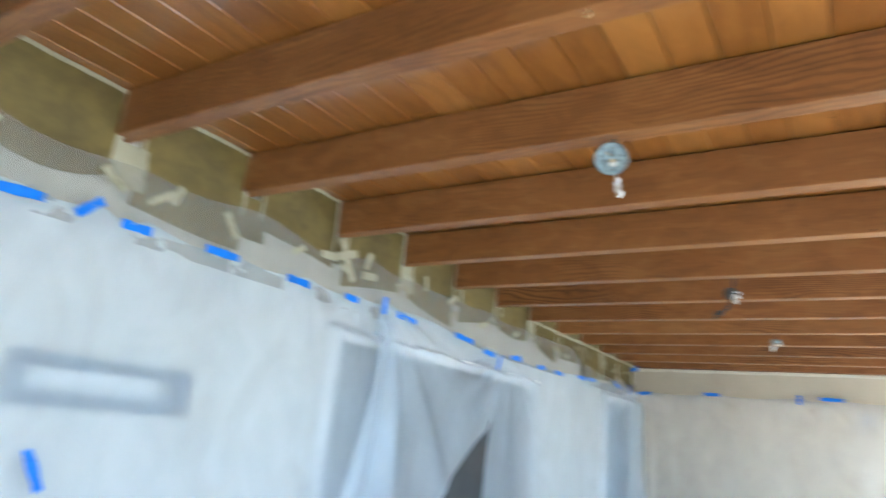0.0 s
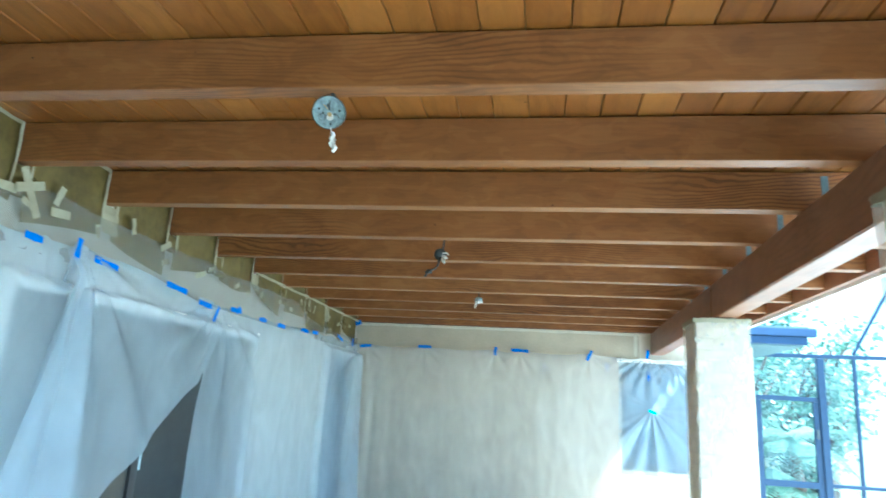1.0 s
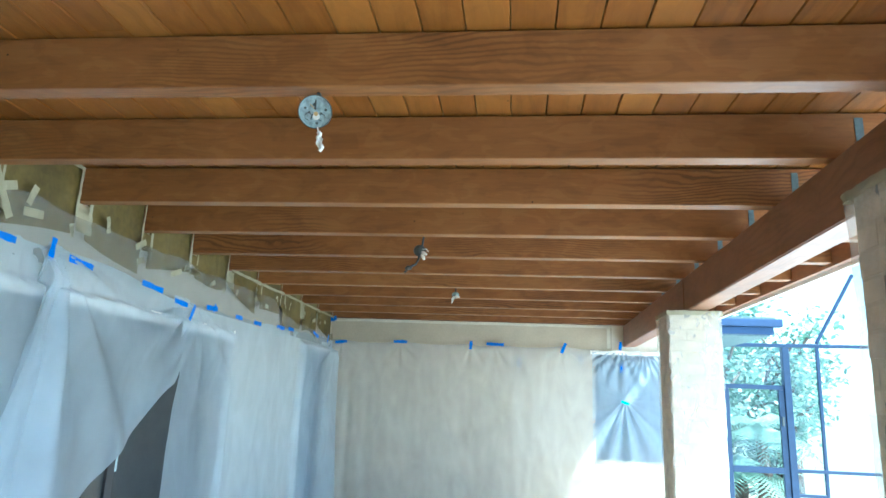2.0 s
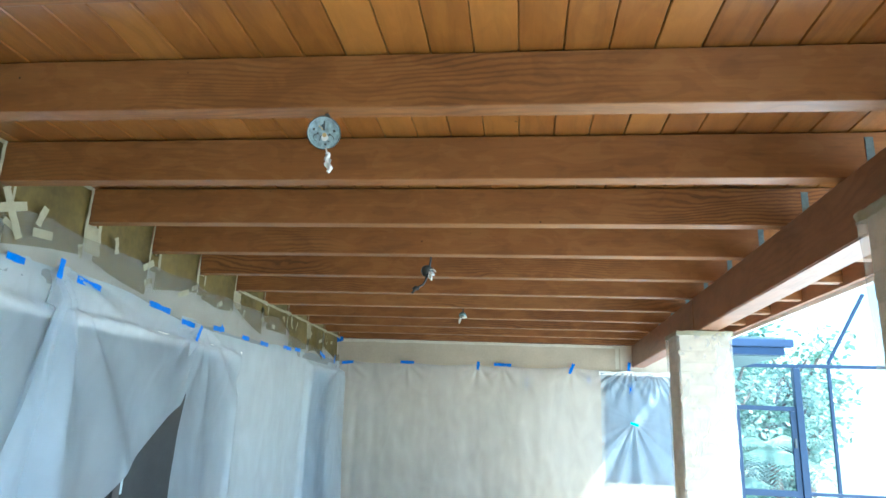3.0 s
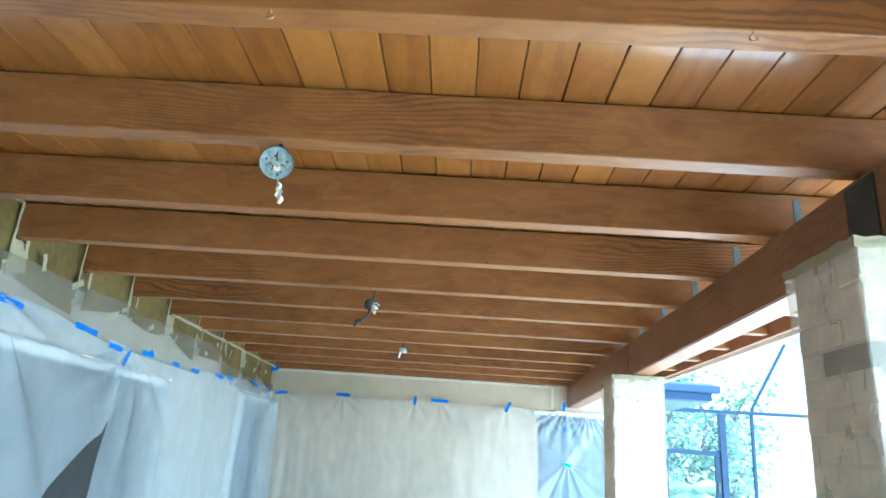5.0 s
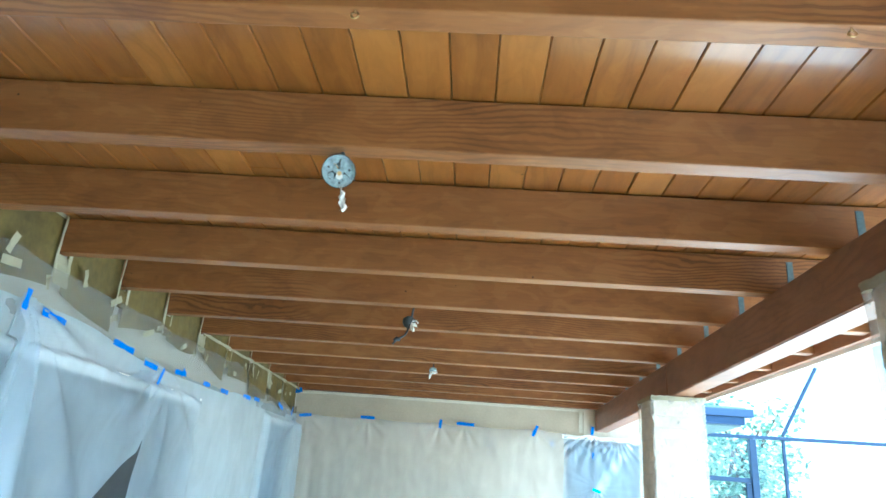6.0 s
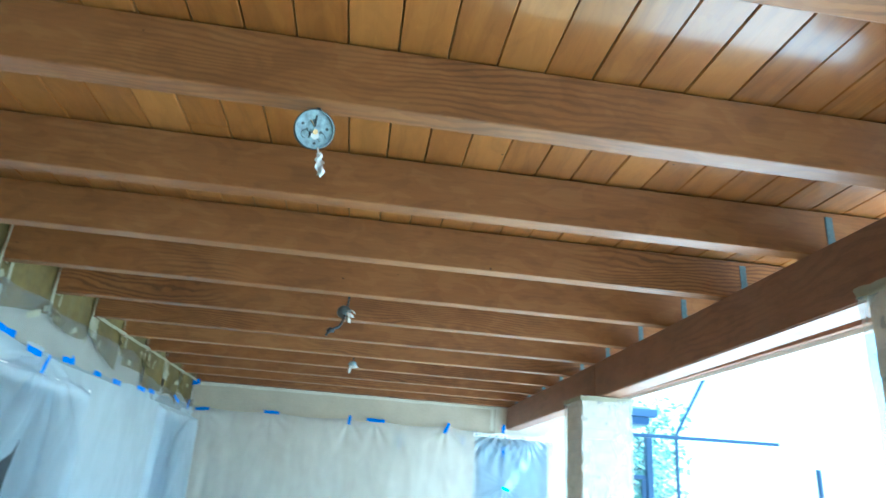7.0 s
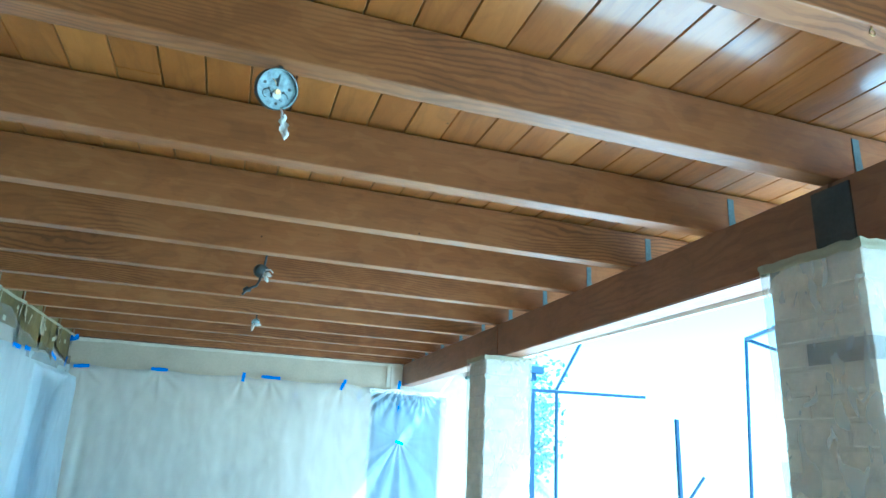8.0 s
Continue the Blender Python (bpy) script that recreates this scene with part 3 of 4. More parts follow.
# ---- far wall: tan paper band and plastic sheets ----
def far_band(u, v):
    xx = 0.02 + 3.46 * u
    zz = 2.07 + 0.315 * v
    return (xx, FAR_Y - 0.015 - 0.012 * (1 - v) + wrinkle(xx, zz, 21, 0.010, 4), zz)


fb = thing("masking_band", "tan paper masking band with cream tape on the end wall", "masking paper", at=(1.7, FAR_Y, 2.04))
part("sheet", cloth(far_band, 120, 8), M_TAN, fb, smooth=True)
part("tape_strip", cloth(lambda u, v: (0.02 + 3.46 * u, FAR_Y - 0.034 + wrinkle(u * 3, v, 4, 0.006, 6), 2.362 + 0.03 * v + wrinkle(u * 3, 0, 9, 0.008, 4)), 100, 1), M_PALE, fb, "cream masking tape")
part("tape_strip", cloth(lambda u, v: (3.42 + 0.04 * u, FAR_Y - 0.036, 2.12 + 0.25 * v), 2, 6), M_PALE, fb, "cream masking tape")
TAPES_F = (0.17, 0.92, 1.79, 2.08, 2.90, 3.42)


def far_sheet(u, v):
    xx = 0.05 + 3.22 * u
    top = 2.13
    for a, b_ in zip(TAPES_F, TAPES_F[1:]):
        if a <= xx <= b_:
            top -= 0.03 * math.sin(math.pi * (xx - a) / (b_ - a))
    zz = 0.03 + v * (top - 0.03)
    fold = 0.013 * math.sin(xx * 17 + 4 * noise.noise(Vector((xx * 1.6, zz * 0.35, 2)))) * smooth01(0.0, 0.9, 2.1 - zz)
    fold += 0.005 * math.sin(xx * 41 + 5 * noise.noise(Vector((xx * 2.6, zz * 0.5, 7)))) * smooth01(0.1, 0.9, 2.1 - zz)
    fold *= (0.12 + 0.9 * math.exp(-((xx - 0.35) / 0.3) ** 2) + 0.5 * math.exp(-((xx - 2.35) / 0.2) ** 2)) * (0.4 +  max(0, noise.noise(Vector((xx * 1.1, zz * 0.3, 31))) + 0.35))
    d = 0.05 + fold + wrinkle(xx, zz, 9, 0.02, 1.5) + sum(fan(xx, zz, a, 2.12, 9, 0.006, 0.4, a) for a in TAPES_F)
    return (xx, FAR_Y - d, zz)


tagged(part("plastic_sheet", cloth(far_sheet, 260, 80), M_FILM5, None, smooth=True), "hanging milky plastic sheet with long folds on the end wall", "plastic sheet", "masking plastic sheets")


def win_sheet(u, v):
    xx = 3.24 + 0.93 * u
    zz = 0.80 + 1.27 * v
    d = 0.062 + wrinkle(xx, zz, 41, 0.016, 2.2)
    low, high = 1 - smooth01(1.15, 1.5, zz), smooth01(1.5, 1.9, zz)
    down = math.exp(-(math.atan2(xx - 3.61, 1.53 - zz) / 0.75) ** 2)
    d += (fan(xx, zz, 3.61, 1.53, 15, 0.026, 1.3, 3.0) + fan(xx, zz, 3.61, 1.53, 31, 0.007, 0.7, 8.0)) * (0.08 + 0.92 * down) * (0.4 + 0.6 * low)
    d += (fan(xx, zz, 3.58, 2.16, 17, 0.012, 0.9, 6.0) + fan(xx, zz, 3.85, 2.14, 26, 0.008, 0.6, 2.0) + 0.5 * fan(xx, zz, 3.35, 2.1, 21, 0.008, 0.5, 5.0)) * high
    d += 0.02 * math.exp(-(math.hypot(xx - 3.61, zz - 1.5) / 0.08) ** 2) + 0.02 * math.exp(-((xx - 3.59) / 0.035) ** 2) * high
    return (xx, FAR_Y - d, zz)


tagged(part("plastic_sheet", cloth(win_sheet, 110, 120), M_FILM2, None, smooth=True), "clear plastic sheet gathered in folds over a window", "plastic sheet", "masking plastic sheets")
tagged(part("masking_strip", cloth(lambda u, v: (3.22 + 0.97 * u, FAR_Y - 0.075 + wrinkle(u, v, 5, 0.01, 5), 2.045 + 0.045 * v + wrinkle(u * 2, 0, 6, 0.01, 4)), 40, 2), M_WIRE, None), "white tape strip over the window head", "masking tape")


# ---- tape strips ----
def tape(centre, ln, wd, ang, axis, mat, off, label):
    """A strip of tape; axis 'y' lies on the house wall, 'x' on the end wall."""
    sd = centre[0] * 7.3 + centre[1]
    if axis == 'y':
        k = 1 - off / 2.31
        centre = (0.07 + (centre[0] - 0.07) * k, 1.48 + (centre[1] - 1.48) * k)

    def f(u, v):
        a, b = (u - 0.5) * ln, (v - 0.5) * wd * (1 + 0.1 * math.sin(9 * u + sd))
        s, z = centre[0] + a * math.cos(ang) - b * math.sin(ang), centre[1] + a * math.sin(ang) + b * math.cos(ang)
        lift = wrinkle(s, z, sd, 0.006, 14)
        return (wall_x(s) + off + lift, s, z) if axis == 'y' else (s, FAR_Y - off + lift, z)
    bm = cloth(f, 8, 2)
    r = bmesh.ops.extrude_face_region(bm, geom=list(bm.faces))
    bmesh.ops.translate(bm, verts=[e for e in r["geom"] if isinstance(e, bmesh.types.BMVert)], vec=(0.0008, 0, 0) if axis == 'y' else (0, -0.0008, 0))
    tagged(part("tape_strip", bm, mat, None), label, "tape", "tape strips on the plastic")


LB = "strip of blue painter's tape on masking plastic"
for y, z, ln, ang in ((0.62, 2.10, 0.16, 0.0), (0.99, 2.09, 0.17, 0.06), (1.23, 2.115, 0.11, 0.75), (1.42, 2.097, 0.12, 0.0), (1.83, 2.11, 0.17, 0.0), (2.30, 2.10, 0.15, -0.04), (2.71, 2.105, 0.11, -0.05), (3.01, 2.12, 0.11, 1.5), (3.24, 2.092, 0.2, -0.08), (3.95, 2.088, 0.24, -0.06), (4.33, 2.04, 0.17, -0.05), (4.50, 1.99, 0.13, 1.1), (4.80, 2.068, 0.18, 0.05), (4.84, 2.075, 0.06, 0.9), (5.31, 2.06, 0.14, 0.0), (5.72, 2.058, 0.16, 0.0), (6.31, 2.084, 0.22, 0.0), (6.62, 2.10, 0.15, 0.0), (7.48, 2.132, 0.2, -0.2), (8.0, 2.13, 0.10, 1.4), (1.257, 1.215, 0.14, -1.1)):
    tape((y, z), ln, 0.034, ang, 'y', M_BLUE, 0.098 if 2.9 < y < 4.6 else (0.085 if z < 1.5 else 0.074), LB)
for xx, z, ln, ang in ((0.17, 2.10, 0.15, 0.1), (0.92, 2.122, 0.17, 0.0), (1.79, 2.108, 0.10, 1.5), (2.085, 2.126, 0.21, -0.03), (2.904, 2.104, 0.13, 1.15), (3.57, 2.15, 0.10, 1.45), (2.377, 1.925, 0.13, 1.45), (3.107, 1.987, 0.09, 1.5), (3.586, 1.89, 0.11, 1.5)):
    tape((xx, z), ln, 0.036, ang, 'x', M_BLUE, 0.022 if xx in (2.377, 3.107) else 0.07, LB)
tape((0.055, 2.378), 0.09, 0.06, 0.3, 'x', M_BLUE, 0.105, "crumpled blue tape in the corner under the ceiling")
tape((3.612, 1.495), 0.10, 0.03, -0.3, 'x', M_GREEN, 0.075, "strip of teal tape pinching the window plastic")

# ---- hanging electrical boxes ----
def eye_box(at, aim, r, name="ceiling_box"):
    bx = thing(name, "round galvanised electrical box hanging from its cable", "electrical box", "electrical boxes", at)
    q = Vector(aim).to_track_quat('Z', 'Y')
    bm = bmesh.new()
    disc(bm, at, q, r, 0.003, 32, -0.018)
    # rim wall
    n = 32
    for r0, r1, z0, z1 in ((r, r, -0.018, 0.0),):
        ra = [bm.verts.new(Vector(at) + q @ Vector((r0 * math.cos(2 * math.pi * k / n), r0 * math.sin(2 * math.pi * k / n), z0))) for k in range(n)]
        rb = [bm.verts.new(Vector(at) + q @ Vector((r1 * math.cos(2 * math.pi * k / n), r1 * math.sin(2 * math.pi * k / n), z1))) for k in range(n)]
        rc = [bm.verts.new(Vector(at) + q @ Vector((r1 * 0.965 * math.cos(2 * math.pi * k / n), r1 * 0.965 * math.sin(2 * math.pi * k / n), z1))) for k in range(n)]
        rd = [bm.verts.new(Vector(at) + q @ Vector((r1 * 0.965 * math.cos(2 * math.pi * k / n), r1 * 0.965 * math.sin(2 * math.pi * k / n), z0 + 0.003))) for k in range(n)]
        for p0, p1 in ((ra, rb), (rb, rc), (rc, rd)):
            for k in range(n):
                bm.faces.new((p0[k], p0[(k + 1) % n], p1[(k + 1) % n], p1[k]))
    part("pan", bm, M_PAN, bx)
    rim = bmesh.new()
    prof = ((1.0, -0.002), (1.05, -0.002), (1.05, -0.034), (0.96, -0.034), (0.96, -0.0185))
    rings = [[rim.verts.new(Vector(at) + q @ Vector((r * k * math.cos(2 * math.pi * i / n), r * k * math.sin(2 * math.pi * i / n), z))) for i in range(n)] for k, z in prof]
    for p0, p1 in zip(rings, rings[1:]):
        for k in range(n):
            rim.faces.new((p0[k], p0[(k + 1) % n], p1[(k + 1) % n], p1[k]))
    part("rim", rim, M_STEEL, bx, "dark outer wall of the box", True)
    for a, rr, s in ((0.25, 0.66, 0.0042), (2.85, 0.66, 0.0042), (3.3, 0.38, 0.0035), (6.1, 0.38, 0.0035), (1.75, 0.45, 0.005), (4.9, 0.72, 0.004)):
        c = Vector(at) + q @ Vector((r * rr * math.cos(a), r * rr * math.sin(a), -0.0148))
        part("knockout", disc(bmesh.new(), c, q, s, 0.0012, 12), M_STEEL, bx, "dark round knockout hole")
    part("screw", disc(bmesh.new(), Vector(at) + q @ Vector((0.003, -0.006, -0.015)), q, 0.007, 0.012, 12), M_COPPER, bx, "brass screw and ground clip")
    part("bracket", disc(bmesh.new(), Vector(at) + q @ Vector((0.004, -0.014, -0.015)), q, 0.011, 0.006, 10), M_WIRE, bx)
    for sx in (-1, 1):
        loop = [Vector(at) + q @ Vector((sx * r * 0.42 + r * 0.22 * math.cos(0.6 * k), -r * 0.32 + r * 0.22 * math.sin(0.6 * k), -0.012)) for k in range(9)]
        part("ground_wire", tube(bmesh.new(), loop, 0.0011, 6), M_STEEL, bx, "dark curled ground wire", True)
    part("clip_plate", tube(bmesh.new(), [Vector(at) + q @ Vector((0, r * f, -0.013)) for f in (0.15, 0.4, 0.75)], [0.0035, 0.003, 0.002], 6), M_STEEL, bx, "dark mounting clip")
    for k, a0 in enumerate((1.9, 4.0)):
        pts = [Vector(at) + q @ Vector((r * (0.2 + 0.35 * f) * math.cos(a0 + 0.3 * f), r * (0.2 + 0.35 * f) * math.sin(a0 + 0.3 * f), -0.008 + 0.004 * f)) for f in (0, 0.5, 1.0)]
        part("wire", tube(bmesh.new(), pts, 0.0013, 6), M_BLACK if k else M_COPPER, bx, smooth=True)
    return bx, q


bx, q = eye_box((1.687, 1.898, 2.320), (0.22, -0.88, -0.42), 0.050)
bx.location += Vector((-0.004, -0.006, 0.006))
part("stem", tube(bmesh.new(), [(1.684, 1.925, 2.401), (1.684, 1.925, 2.375), (1.686, 1.92, 2.35)], 0.003), M_STEEL, bx, "dark threaded stem", True)
part("clip", boxed((1.678, 1.905, 2.396), (1.690, 1.925, 2.3995), 0.001), M_STEEL, bx)
part("wire_tail", tube(bmesh.new(), [(1.697, 1.888, 2.272), (1.701, 1.886, 2.258), (1.703, 1.885, 2.25)], 0.0025, 6), M_WIRE, bx, "white wire", True)
part("wire_end", cloth(lambda u, v: (1.702 + 0.013 * v + (u - 0.5) * (0.012 + 0.008 * math.sin(3.0 * v)) + 0.003 * math.sin(17 * v), 1.885 + 0.006 * math.sin(6 * u + 9 * v), 2.254 - 0.062 * v + 0.004 * math.sin(8 * u)), 6, 12), M_WIRE, bx, "crumpled white tape over the wire ends", True)

b2 = thing("ceiling_box", "open electrical box with loose white wires and dangling cable", "electrical box", "electrical boxes", (1.760, 3.810, 2.306))
q = Vector((0.3, -0.9, -0.3)).to_track_quat('Z', 'Y')
part("pan", disc(bmesh.new(), (1.745, 3.820, 2.321), q, 0.036, 0.03, 20, -0.03), M_STEEL, b2, "dark open box", True)
part("stem", tube(bmesh.new(), [(1.765, 3.850, 2.584), (1.762, 3.845, 2.456), (1.755, 3.830, 2.356)], 0.006), M_BLACK, b2, "dark cable", True)
part("wire_nut", tube(bmesh.new(), [(1.760, 3.800, 2.311), (1.776, 3.785, 2.301), (1.792, 3.780, 2.291)], [0.007, 0.012, 0.006], 8), M_WIRE, b2, "white wire nut", True)
part("wire_nut", tube(bmesh.new(), [(1.758, 3.795, 2.296), (1.770, 3.780, 2.276), (1.778, 3.775, 2.259)], [0.006, 0.011, 0.006], 8), M_WIRE, b2, "white wire nut", True)
part("wire", tube(bmesh.new(), [(1.762, 3.800, 2.326), (1.785, 3.790, 2.328), (1.800, 3.780, 2.311)], 0.004, 6), M_WIRE, b2, "white wire", True)
part("cable", tube(bmesh.new(), [(1.745, 3.815, 2.306), (1.738, 3.810, 2.266), (1.725, 3.805, 2.238), (1.700, 3.800, 2.223), (1.675, 3.795, 2.201), (1.662, 3.790, 2.181)], 0.0065, 8), M_BLACK, b2, "dark curling cable", True)
part("cable_end", tube(bmesh.new(), [(1.702, 3.800, 2.211), (1.682, 3.795, 2.214), (1.665, 3.790, 2.204)], [0.01, 0.015, 0.008], 8), M_BLACK, b2, "dark cable clamp", True)

b3 = thing("ceiling_box", "small electrical box with bunched white wires", "electrical box", "electrical boxes", (1.782, 5.697, 2.325))
part("pan", disc(bmesh.new(), (1.792, 5.717, 2.350), Vector((0.2, -0.6, -0.8)).to_track_quat('Z', 'Y'), 0.032, 0.02, 24, -0.02), M_PAN, b3, "", True)
part("stem", tube(bmesh.new(), [(1.792, 5.737, 2.584), (1.792, 5.732, 2.455), (1.792, 5.727, 2.365)], 0.006), M_BLACK, b3, "dark cable", True)
part("wire_nut", tube(bmesh.new(), [(1.782, 5.687, 2.340), (1.772, 5.677, 2.315), (1.767, 5.672, 2.280)], [0.008, 0.012, 0.006], 8), M_WIRE, b3, "white wire nut", True)
part("wire_nut", tube(bmesh.new(), [(1.792, 5.687, 2.340), (1.807, 5.677, 2.335), (1.832, 5.672, 2.335)], [0.008, 0.012, 0.006], 8), M_WIRE, b3, "white wire nut", True)

# ---- small screw eyes under a joist ----
for xx in (1.83, 2.875):
    ey = thing("screw_eye", "small rusty screw eye fixed under a ceiling joist", "screw eye", "screw eyes", (xx, 1.252, 2.40))
    part("shank", tube(bmesh.new(), [(xx, 1.252, 2.404), (xx, 1.252, 2.392)], 0.0022, 6), M_COPPER, ey, smooth=True)
    part("ring", tube(bmesh.new(), [(xx + 0.008 * math.sin(a), 1.252, 2.385 + 0.008 * math.cos(a)) for a in [0.52 * k for k in range(12)]], 0.0018, 6), M_COPPER, ey, smooth=True)

# ---- pool cage beyond the patio ----
cage = thing("screen_enclosure", "dark bronze aluminium pool screen enclosure", "screen enclosure", at=(6.1, 9.55, -0.02))
CY = 9.55


def bar(name, a, b_, w=0.05):
    """A square aluminium bar from a to b."""
    a, b_ = Vector(a), Vector(b_)
    q = (b_ - a).to_track_quat('Z', 'Y')
    h = w / 2
    bm = bmesh.new()
    lo = [a + q @ Vector(c) for c in ((-h, -h, 0), (h, -h, 0), (h, h, 0), (-h, h, 0))]
    hi = [b_ + q @ Vector(c) for c in ((-h, -h, 0), (h, -h, 0), (h, h, 0), (-h, h, 0))]
    hexa(bm, lo + hi)
    bmesh.ops.bevel(bm, geom=list(bm.edges), offset=0.004, segments=1, affect='EDGES')
    return part(name, bm, M_CAGE, cage)


bar("rail", (4.8, CY, 2.345), (8.05, CY, 2.385), 0.05)
bar("post", (6.03, CY, -0.02), (6.03, CY, 2.33), 0.09)
bar("post", (6.44, CY, -0.02), (6.46, CY, 2.35), 0.042)
bar("rafter", (6.46, CY, 2.40), (7.02, CY, 3.38), 0.04)
bar("rail", (6.08, CY, 0.71), (8.66, CY, 0.72), 0.045)
bar("rail", (6.08, CY, 0.40), (6.42, CY, 0.40), 0.045)
bar("post", (8.63, CY, -0.02), (8.63, CY, 2.08), 0.06)
bar("post", (9.95, CY, -0.02), (10.17, CY, 3.50), 0.045)
bar("brace", (10.17, CY, 3.53), (10.9, CY - 0.4, 3.22), 0.06)
bar("brace", (10.17, CY, 3.53), (9.5, CY - 1.6, 3.50), 0.06)
bar("brace", (8.7, CY, 0.74), (9.1, CY, 1.2), 0.035)
for x0_, x1_, z0_, z1_ in ((6.08, 6.42, 0.43, 2.33), (6.48, 8.60, 0.74, 2.34), (4.80, 5.98, 1.83, 2.32), (6.48, 8.60, 0.0, 0.69)):
    part("screen_panel", boxed((x0_, CY + 0.004, z0_), (x1_, CY + 0.006, z1_)), M_SCREEN, cage, "pale sunlit insect screen")
cdoor = thing("screen_door", "dark bronze screen door in the pool enclosure", "door", at=(5.6, CY, -0.02))
for nm, a, b_ in (("header", (5.20, 1.755), (5.98, 1.815)), ("stile", (5.91, -0.02), (5.98, 1.753)), ("stile", (5.20, -0.02), (5.26, 1.753)), ("rail", (5.26, 0.66), (5.91, 0.74)), ("rail", (5.26, -0.01), (5.91, 0.10))):
    part(nm, boxed((a[0], CY - 0.025, a[1]), (b_[0], CY + 0.025, b_[1]), 0.004), M_CAGE, cdoor)
part("screen_panel", boxed((5.262, CY + 0.004, 0.742), (5.908, CY + 0.006, 1.753)), M_SCREEN, cdoor, "pale sunlit insect screen")
part("latch", boxed((5.925, CY - 0.05, 1.28), (5.955, CY - 0.026, 1.40), 0.005), M_STEEL, cdoor)

# ---- neighbouring roof corner over the end wall ----
wing = thing("wing_roof", "dark blue roof corner with stepped gutter over the end wall", "roof", at=(4.75, 7.8, 2.2))
part("gutter", boxed((4.42, 7.62, 2.385), (5.29, 7.74, 2.475), 0.012), M_SHINGLE, wing)
part("fascia_board", boxed((4.42, 7.66, 2.30), (5.20, 7.722, 2.382), 0.006), M_SHINGLE, wing)
part("soffit", boxed((4.42, 7.722, 2.285), (5.18, 9.3, 2.32), 0.003), M_TIE, wing, "grey soffit board")
part("covering", hexa(bmesh.new(), [(4.42, 7.68, 2.48), (5.23, 7.68, 2.48), (5.23, 9.3, 2.48), (4.42, 9.3, 2.48), (4.42, 7.70, 2.50), (5.23, 7.70, 2.50), (5.23, 9.3, 2.58), (4.42, 9.3, 2.58)]), M_SHINGLE, wing)

# ---- trees beyond the cage ----
def leafy_tree(at, height, spread, seed, count, leaf):
    rg = random.Random(seed)
    t = thing("tree", "leafy green garden tree beyond the pool enclosure", "tree", "garden trees", at)
    base = Vector(at)
    bm = tube(bmesh.new(), [base, base + Vector((0.06, 0.03, height * 0.3)), base + Vector((-0.05, 0.1, height * 0.6)), base + Vector((0.05, 0, height * 0.85))], [0.14, 0.11, 0.08, 0.03], 10)
    part("trunk", bm, M_BARK, t, smooth=True)
    verts, faces = [], []
    for k in range(11):
        a, up = rg.uniform(0, 6.28), rg.uniform(0.3, 0.8)
        tip = base + Vector((math.cos(a) * spread * rg.uniform(0.5, 1), math.sin(a) * spread * rg.uniform(0.5, 1), height * (up + 0.22)))
        start = base + Vector((0, 0.05, height * up * 0.8))
        part("limb", tube(bmesh.new(), [start, start.lerp(tip, 0.5) + Vector((0, 0, 0.1)), tip], [0.05, 0.035, 0.012], 6), M_BARK, t, smooth=True)
        for _ in range(count // 11):
            d = Vector((rg.gauss(0, 1), rg.gauss(0, 1), rg.gauss(0, 0.8))) * spread * 0.27
            c = start.lerp(tip, rg.uniform(0.35, 1.1)) + d
            u = Vector((rg.uniform(-1, 1), rg.uniform(-1, 1), rg.uniform(-1, 0.4))).normalized() * leaf * rg.uniform(0.6, 1.3)
            w_ = u.cross(Vector((rg.uniform(-1, 1), rg.uniform(-1, 1), 1))).normalized() * leaf * 0.35
            i = len(verts)
            verts += [c, c + u * 0.5 + w_, c + u, c + u * 0.5 - w_]
            faces.append((i, i + 1, i + 2, i + 3))
    me = bpy.data.meshes.new("crown")
    me.from_pydata(verts, [], faces)
    me.materials.append(M_LEAF)
    cr = new("crown", me)
    cr.parent = t
    cr.matrix_parent_inverse = Matrix.Translation(-base)


def palm(at, height, seed):
    rg = random.Random(seed)
    t = thing("palm_tree", "green fan palm beyond the pool enclosure", "palm tree", "garden palms", at)
    base = Vector(at)
    part("trunk", tube(bmesh.new(), [base, base + Vector((0.05, 0, height * 0.5)), base + Vector((0.02, 0.04, height))], [0.13, 0.1, 0.09], 10), M_BARK, t, smooth=True)
    top = base + Vector((0.02, 0.04, height))
    for k in range(18):
        a, el = 2.4 * k + rg.uniform(-0.2, 0.2), rg.uniform(-0.3, 1.1)
        ln = rg.uniform(0.8, 1.2)
        verts, faces = [], []
        side = Vector((-math.sin(a), math.cos(a), 0))
        for s in range(22):
            f = s / 21
            p = top + Vector((math.cos(a) * ln * f, math.sin(a) * ln * f, ln * (f * math.sin(el) - 0.55 * f * f)))
            for sg in (-1, 1):
                tip = p + side * sg * 0.34 * math.sin(math.pi * (0.12 + 0.85 * f)) + Vector((math.cos(a) * 0.14, math.sin(a) * 0.14, -0.1))
                i = len(verts)
                verts += [p, p + Vector((0, 0, 0.022)), tip, p + Vector((math.cos(a) * 0.03, math.sin(a) * 0.03, 0))]
                faces.append((i, i + 1, i + 2, i + 3))
        me = bpy.data.meshes.new("frond")
        me.from_pydata(verts, [], faces)
        me.materials.append(M_LEAF)
        fr = new("frond", me)
        fr.parent = t
        fr.matrix_parent_inverse = Matrix.Translation(-base)


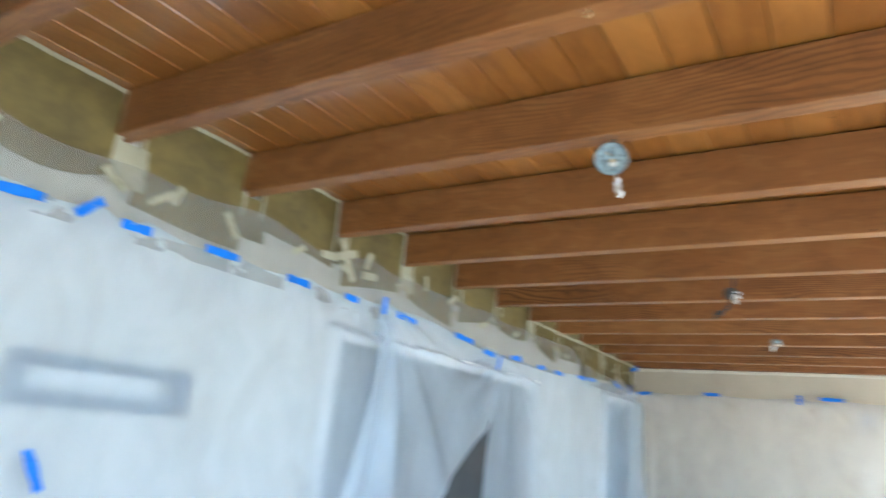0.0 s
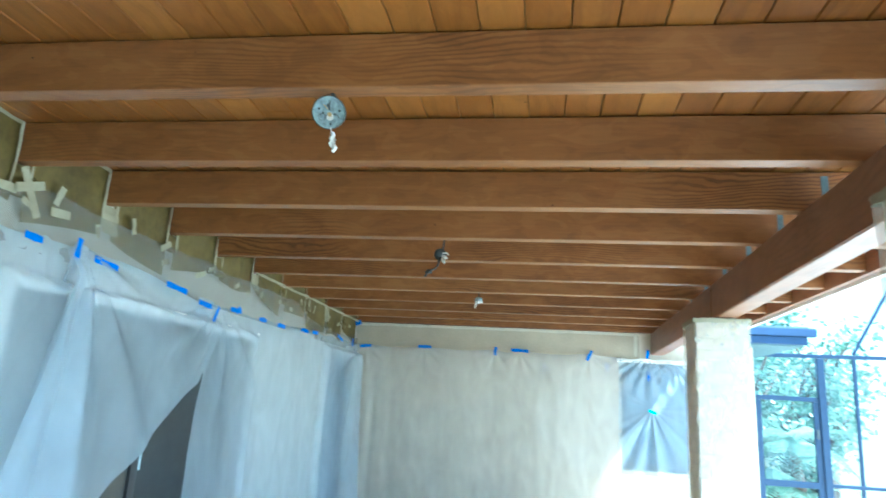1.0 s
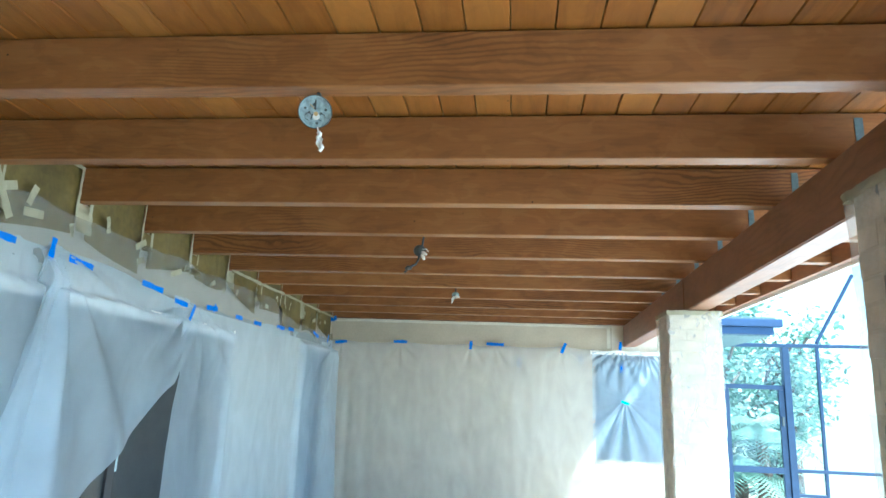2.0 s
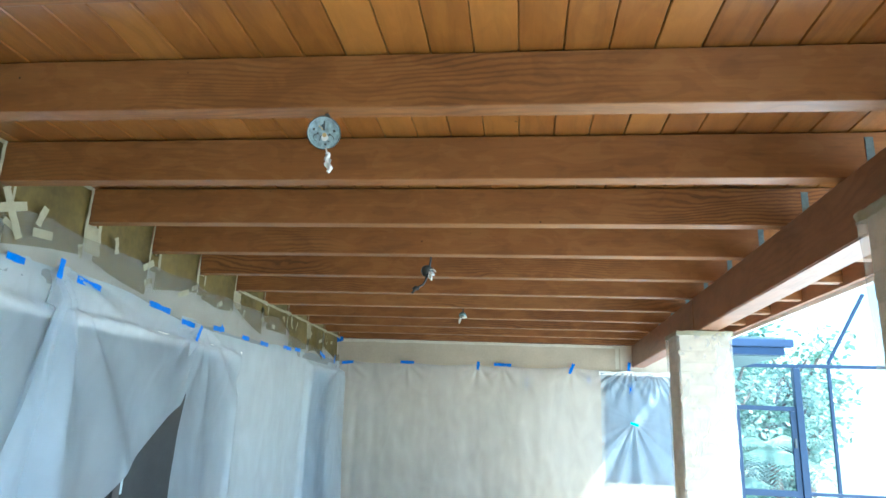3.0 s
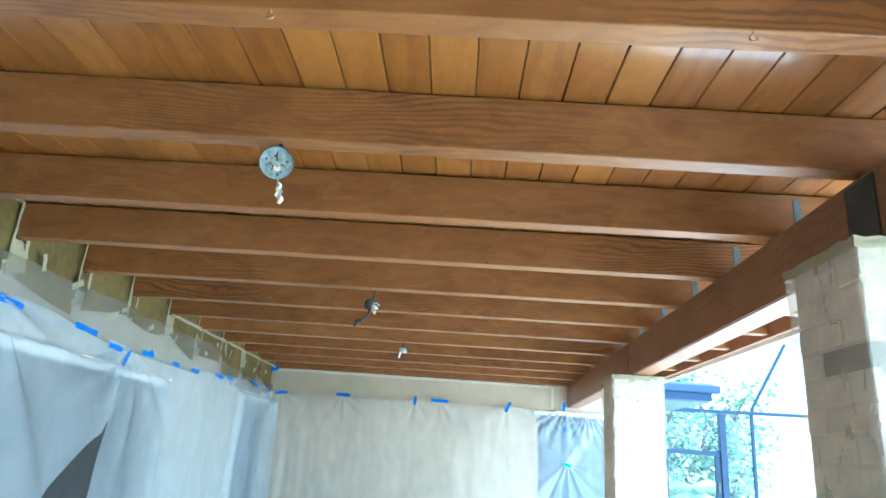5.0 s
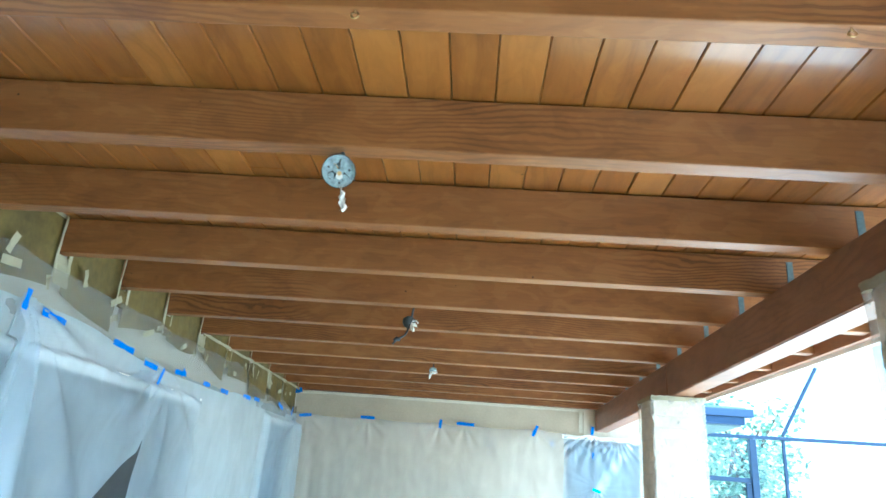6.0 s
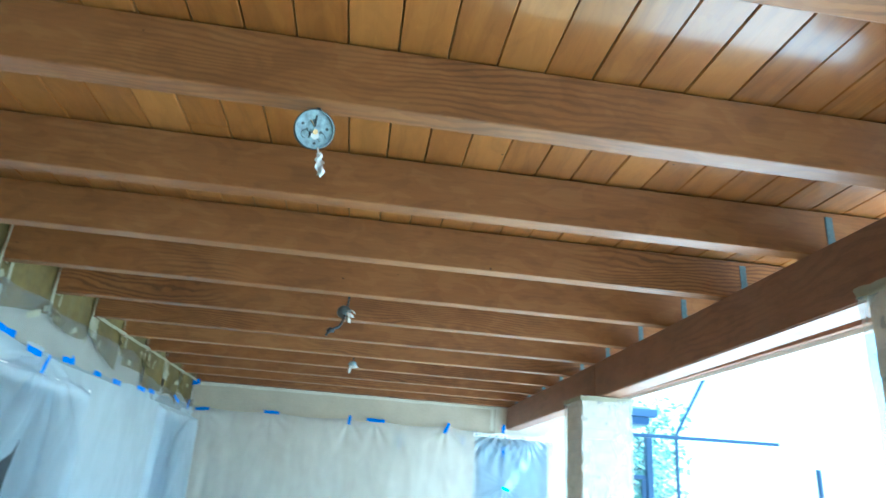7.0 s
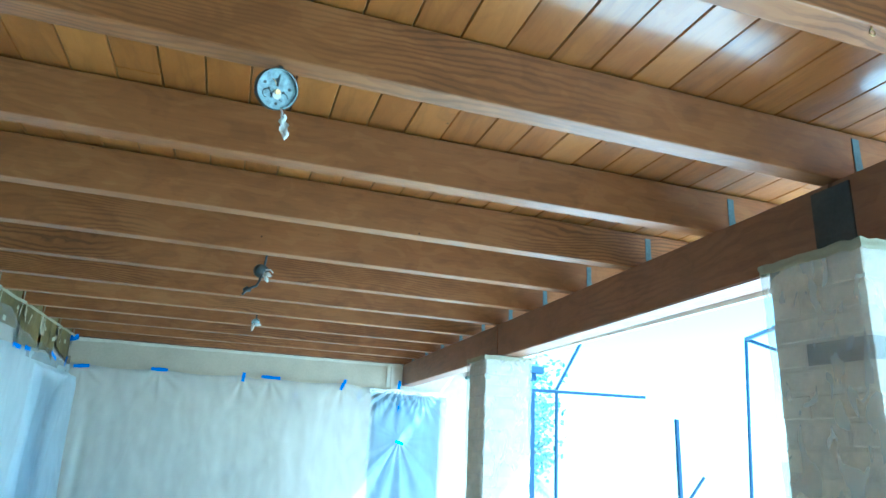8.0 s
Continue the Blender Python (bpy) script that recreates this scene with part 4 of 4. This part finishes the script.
leafy_tree((5.75, 11.6, -0.12), 3.1, 0.75, 3, 2000, 0.12)
leafy_tree((6.15, 13.4, -0.12), 3.6, 0.9, 6, 2200, 0.14)
leafy_tree((6.95, 12.7, -0.12), 3.0, 0.75, 12, 1700, 0.13)
leafy_tree((7.9, 14.2, -0.12), 3.4, 0.8, 14, 1200, 0.15)
leafy_tree((6.55, 11.2, -0.12), 1.7, 0.55, 21, 1500, 0.11)
leafy_tree((5.35, 11.0, -0.12), 2.2, 0.6, 25, 1500, 0.11)
palm((6.25, 11.3, -0.12), 1.25, 5)
palm((6.0, 10.6, -0.12), 1.35, 31)
palm((5.75, 10.9, -0.12), 0.8, 9)

# ---- brick columns in plastic ----
def brick_mesh(name, size, mat):
    return finish(name, boxed((-size[0] / 2, -size[1] / 2, -size[2] / 2), (size[0] / 2, size[1] / 2, size[2] / 2), 0.004), mat)


BL, BW, BH, JT = 0.222, 0.106, 0.067, 0.010
B_LONG, B_DARK = brick_mesh("brick", (BL, BW, BH), M_BRICK), brick_mesh("brick", (BL, BW, BH), M_BRICK2)


def column(cx, cy, top, dark_rows, label):
    side = BL + BW + JT
    c = thing("column", label, "column", "brick columns", (cx, cy, 0))
    half = side / 2
    part("core", boxed((cx - half + 0.002, cy - half + 0.002, 0), (cx + half - 0.002, cy + half - 0.002, top)), M_MORTAR, c, "pale mortar core")
    part("cap", boxed((beam_x(cy) + 0.02, cy - half + 0.02, top + 0.001), (beam_x(cy) + BEAM_W - 0.005, cy + half - 0.02, BEAM_Z0 - 0.001), 0.003), M_MORTAR, c, "mortar bed under the beam")
    rg = random.Random(int(cx * 100 + cy * 10))
    rows = int((top - 0.002) / (BH + JT))
    for k in range(rows):
        z = (k + 0.5) * (BH + JT)
        turn = 90 * (k % 2)
        # pinwheel of four bricks a course
        for q_ in range(4):
            ang = radians(90 * q_ + turn)
            ox, oy = (-half + BL / 2 if k % 2 == 0 else half - BL / 2), -half + BW / 2
            p = Vector((ox * math.cos(ang) - oy * math.sin(ang), ox * math.sin(ang) + oy * math.cos(ang), 0))
            dark = (k, q_) in dark_rows
            b = new("brick", B_DARK if dark else B_LONG)
            b.parent = c
            b.location = (p.x + rg.uniform(-0.002, 0.002), p.y + rg.uniform(-0.002, 0.002), z)
            b.rotation_euler = (0, 0, ang)

    def wrap(u, v):
        z = 0.02 + v * (top - 0.02)
        a = u * 4
        s, f = int(a) % 4, a - int(a)
        corners = ((-1, -1), (1, -1), (1, 1), (-1, 1))
        p0, p1 = corners[s], corners[(s + 1) % 4]
        px, py = p0[0] + (p1[0] - p0[0]) * f, p0[1] + (p1[1] - p0[1]) * f
        w_ = half + 0.012 + wrinkle(u * 6 if u < 1 else 0.0, z, cx, 0.004, 2.2) + wrinkle(u * 5 if u < 1 else 0.0, z, cx + 4, 0.003, 9)
        if z > top - 0.7 and s == 0:
            w_ += abs(fan(f, z, 1.05, top + 0.05, 26, 0.014, 1.2, cx))
        w_ += 0.0015 * math.sin(z * 31 + 6 * noise.noise(Vector((px * 2, py * 2, z * 2))))
        return (cx + px * w_, cy + py * w_, z)
    part("plastic_wrap", cloth(wrap, 64, 90), M_FILM3, c, "clear plastic wrap", True)

    def lip(u, v):
        a = u * 4
        s, f = int(a) % 4, a - int(a)
        corners = ((-1, -1), (1, -1), (1, 1), (-1, 1))
        p0, p1 = corners[s], corners[(s + 1) % 4]
        px, py = p0[0] + (p1[0] - p0[0]) * f, p0[1] + (p1[1] - p0[1]) * f
        w_ = half + 0.021 + 0.006 * noise.noise(Vector((px * 3, py * 3, v * 2)))
        return (cx + px * w_, cy + py * w_, top - 0.022 + 0.032 * v + 0.012 * noise.noise(Vector((px * 4, py * 4, 7))))
    part("tape_collar", cloth(lip, 48, 4), M_CREAM, c, "cream masking tape collar", True)


column(3.578, 4.965, 2.128, set(), "pale brick column wrapped in clear plastic by the end wall")
column(3.49, 1.875, 2.108, {(23, 3), (23, 2), (22, 1)}, "pale brick column wrapped in clear plastic near the eave")
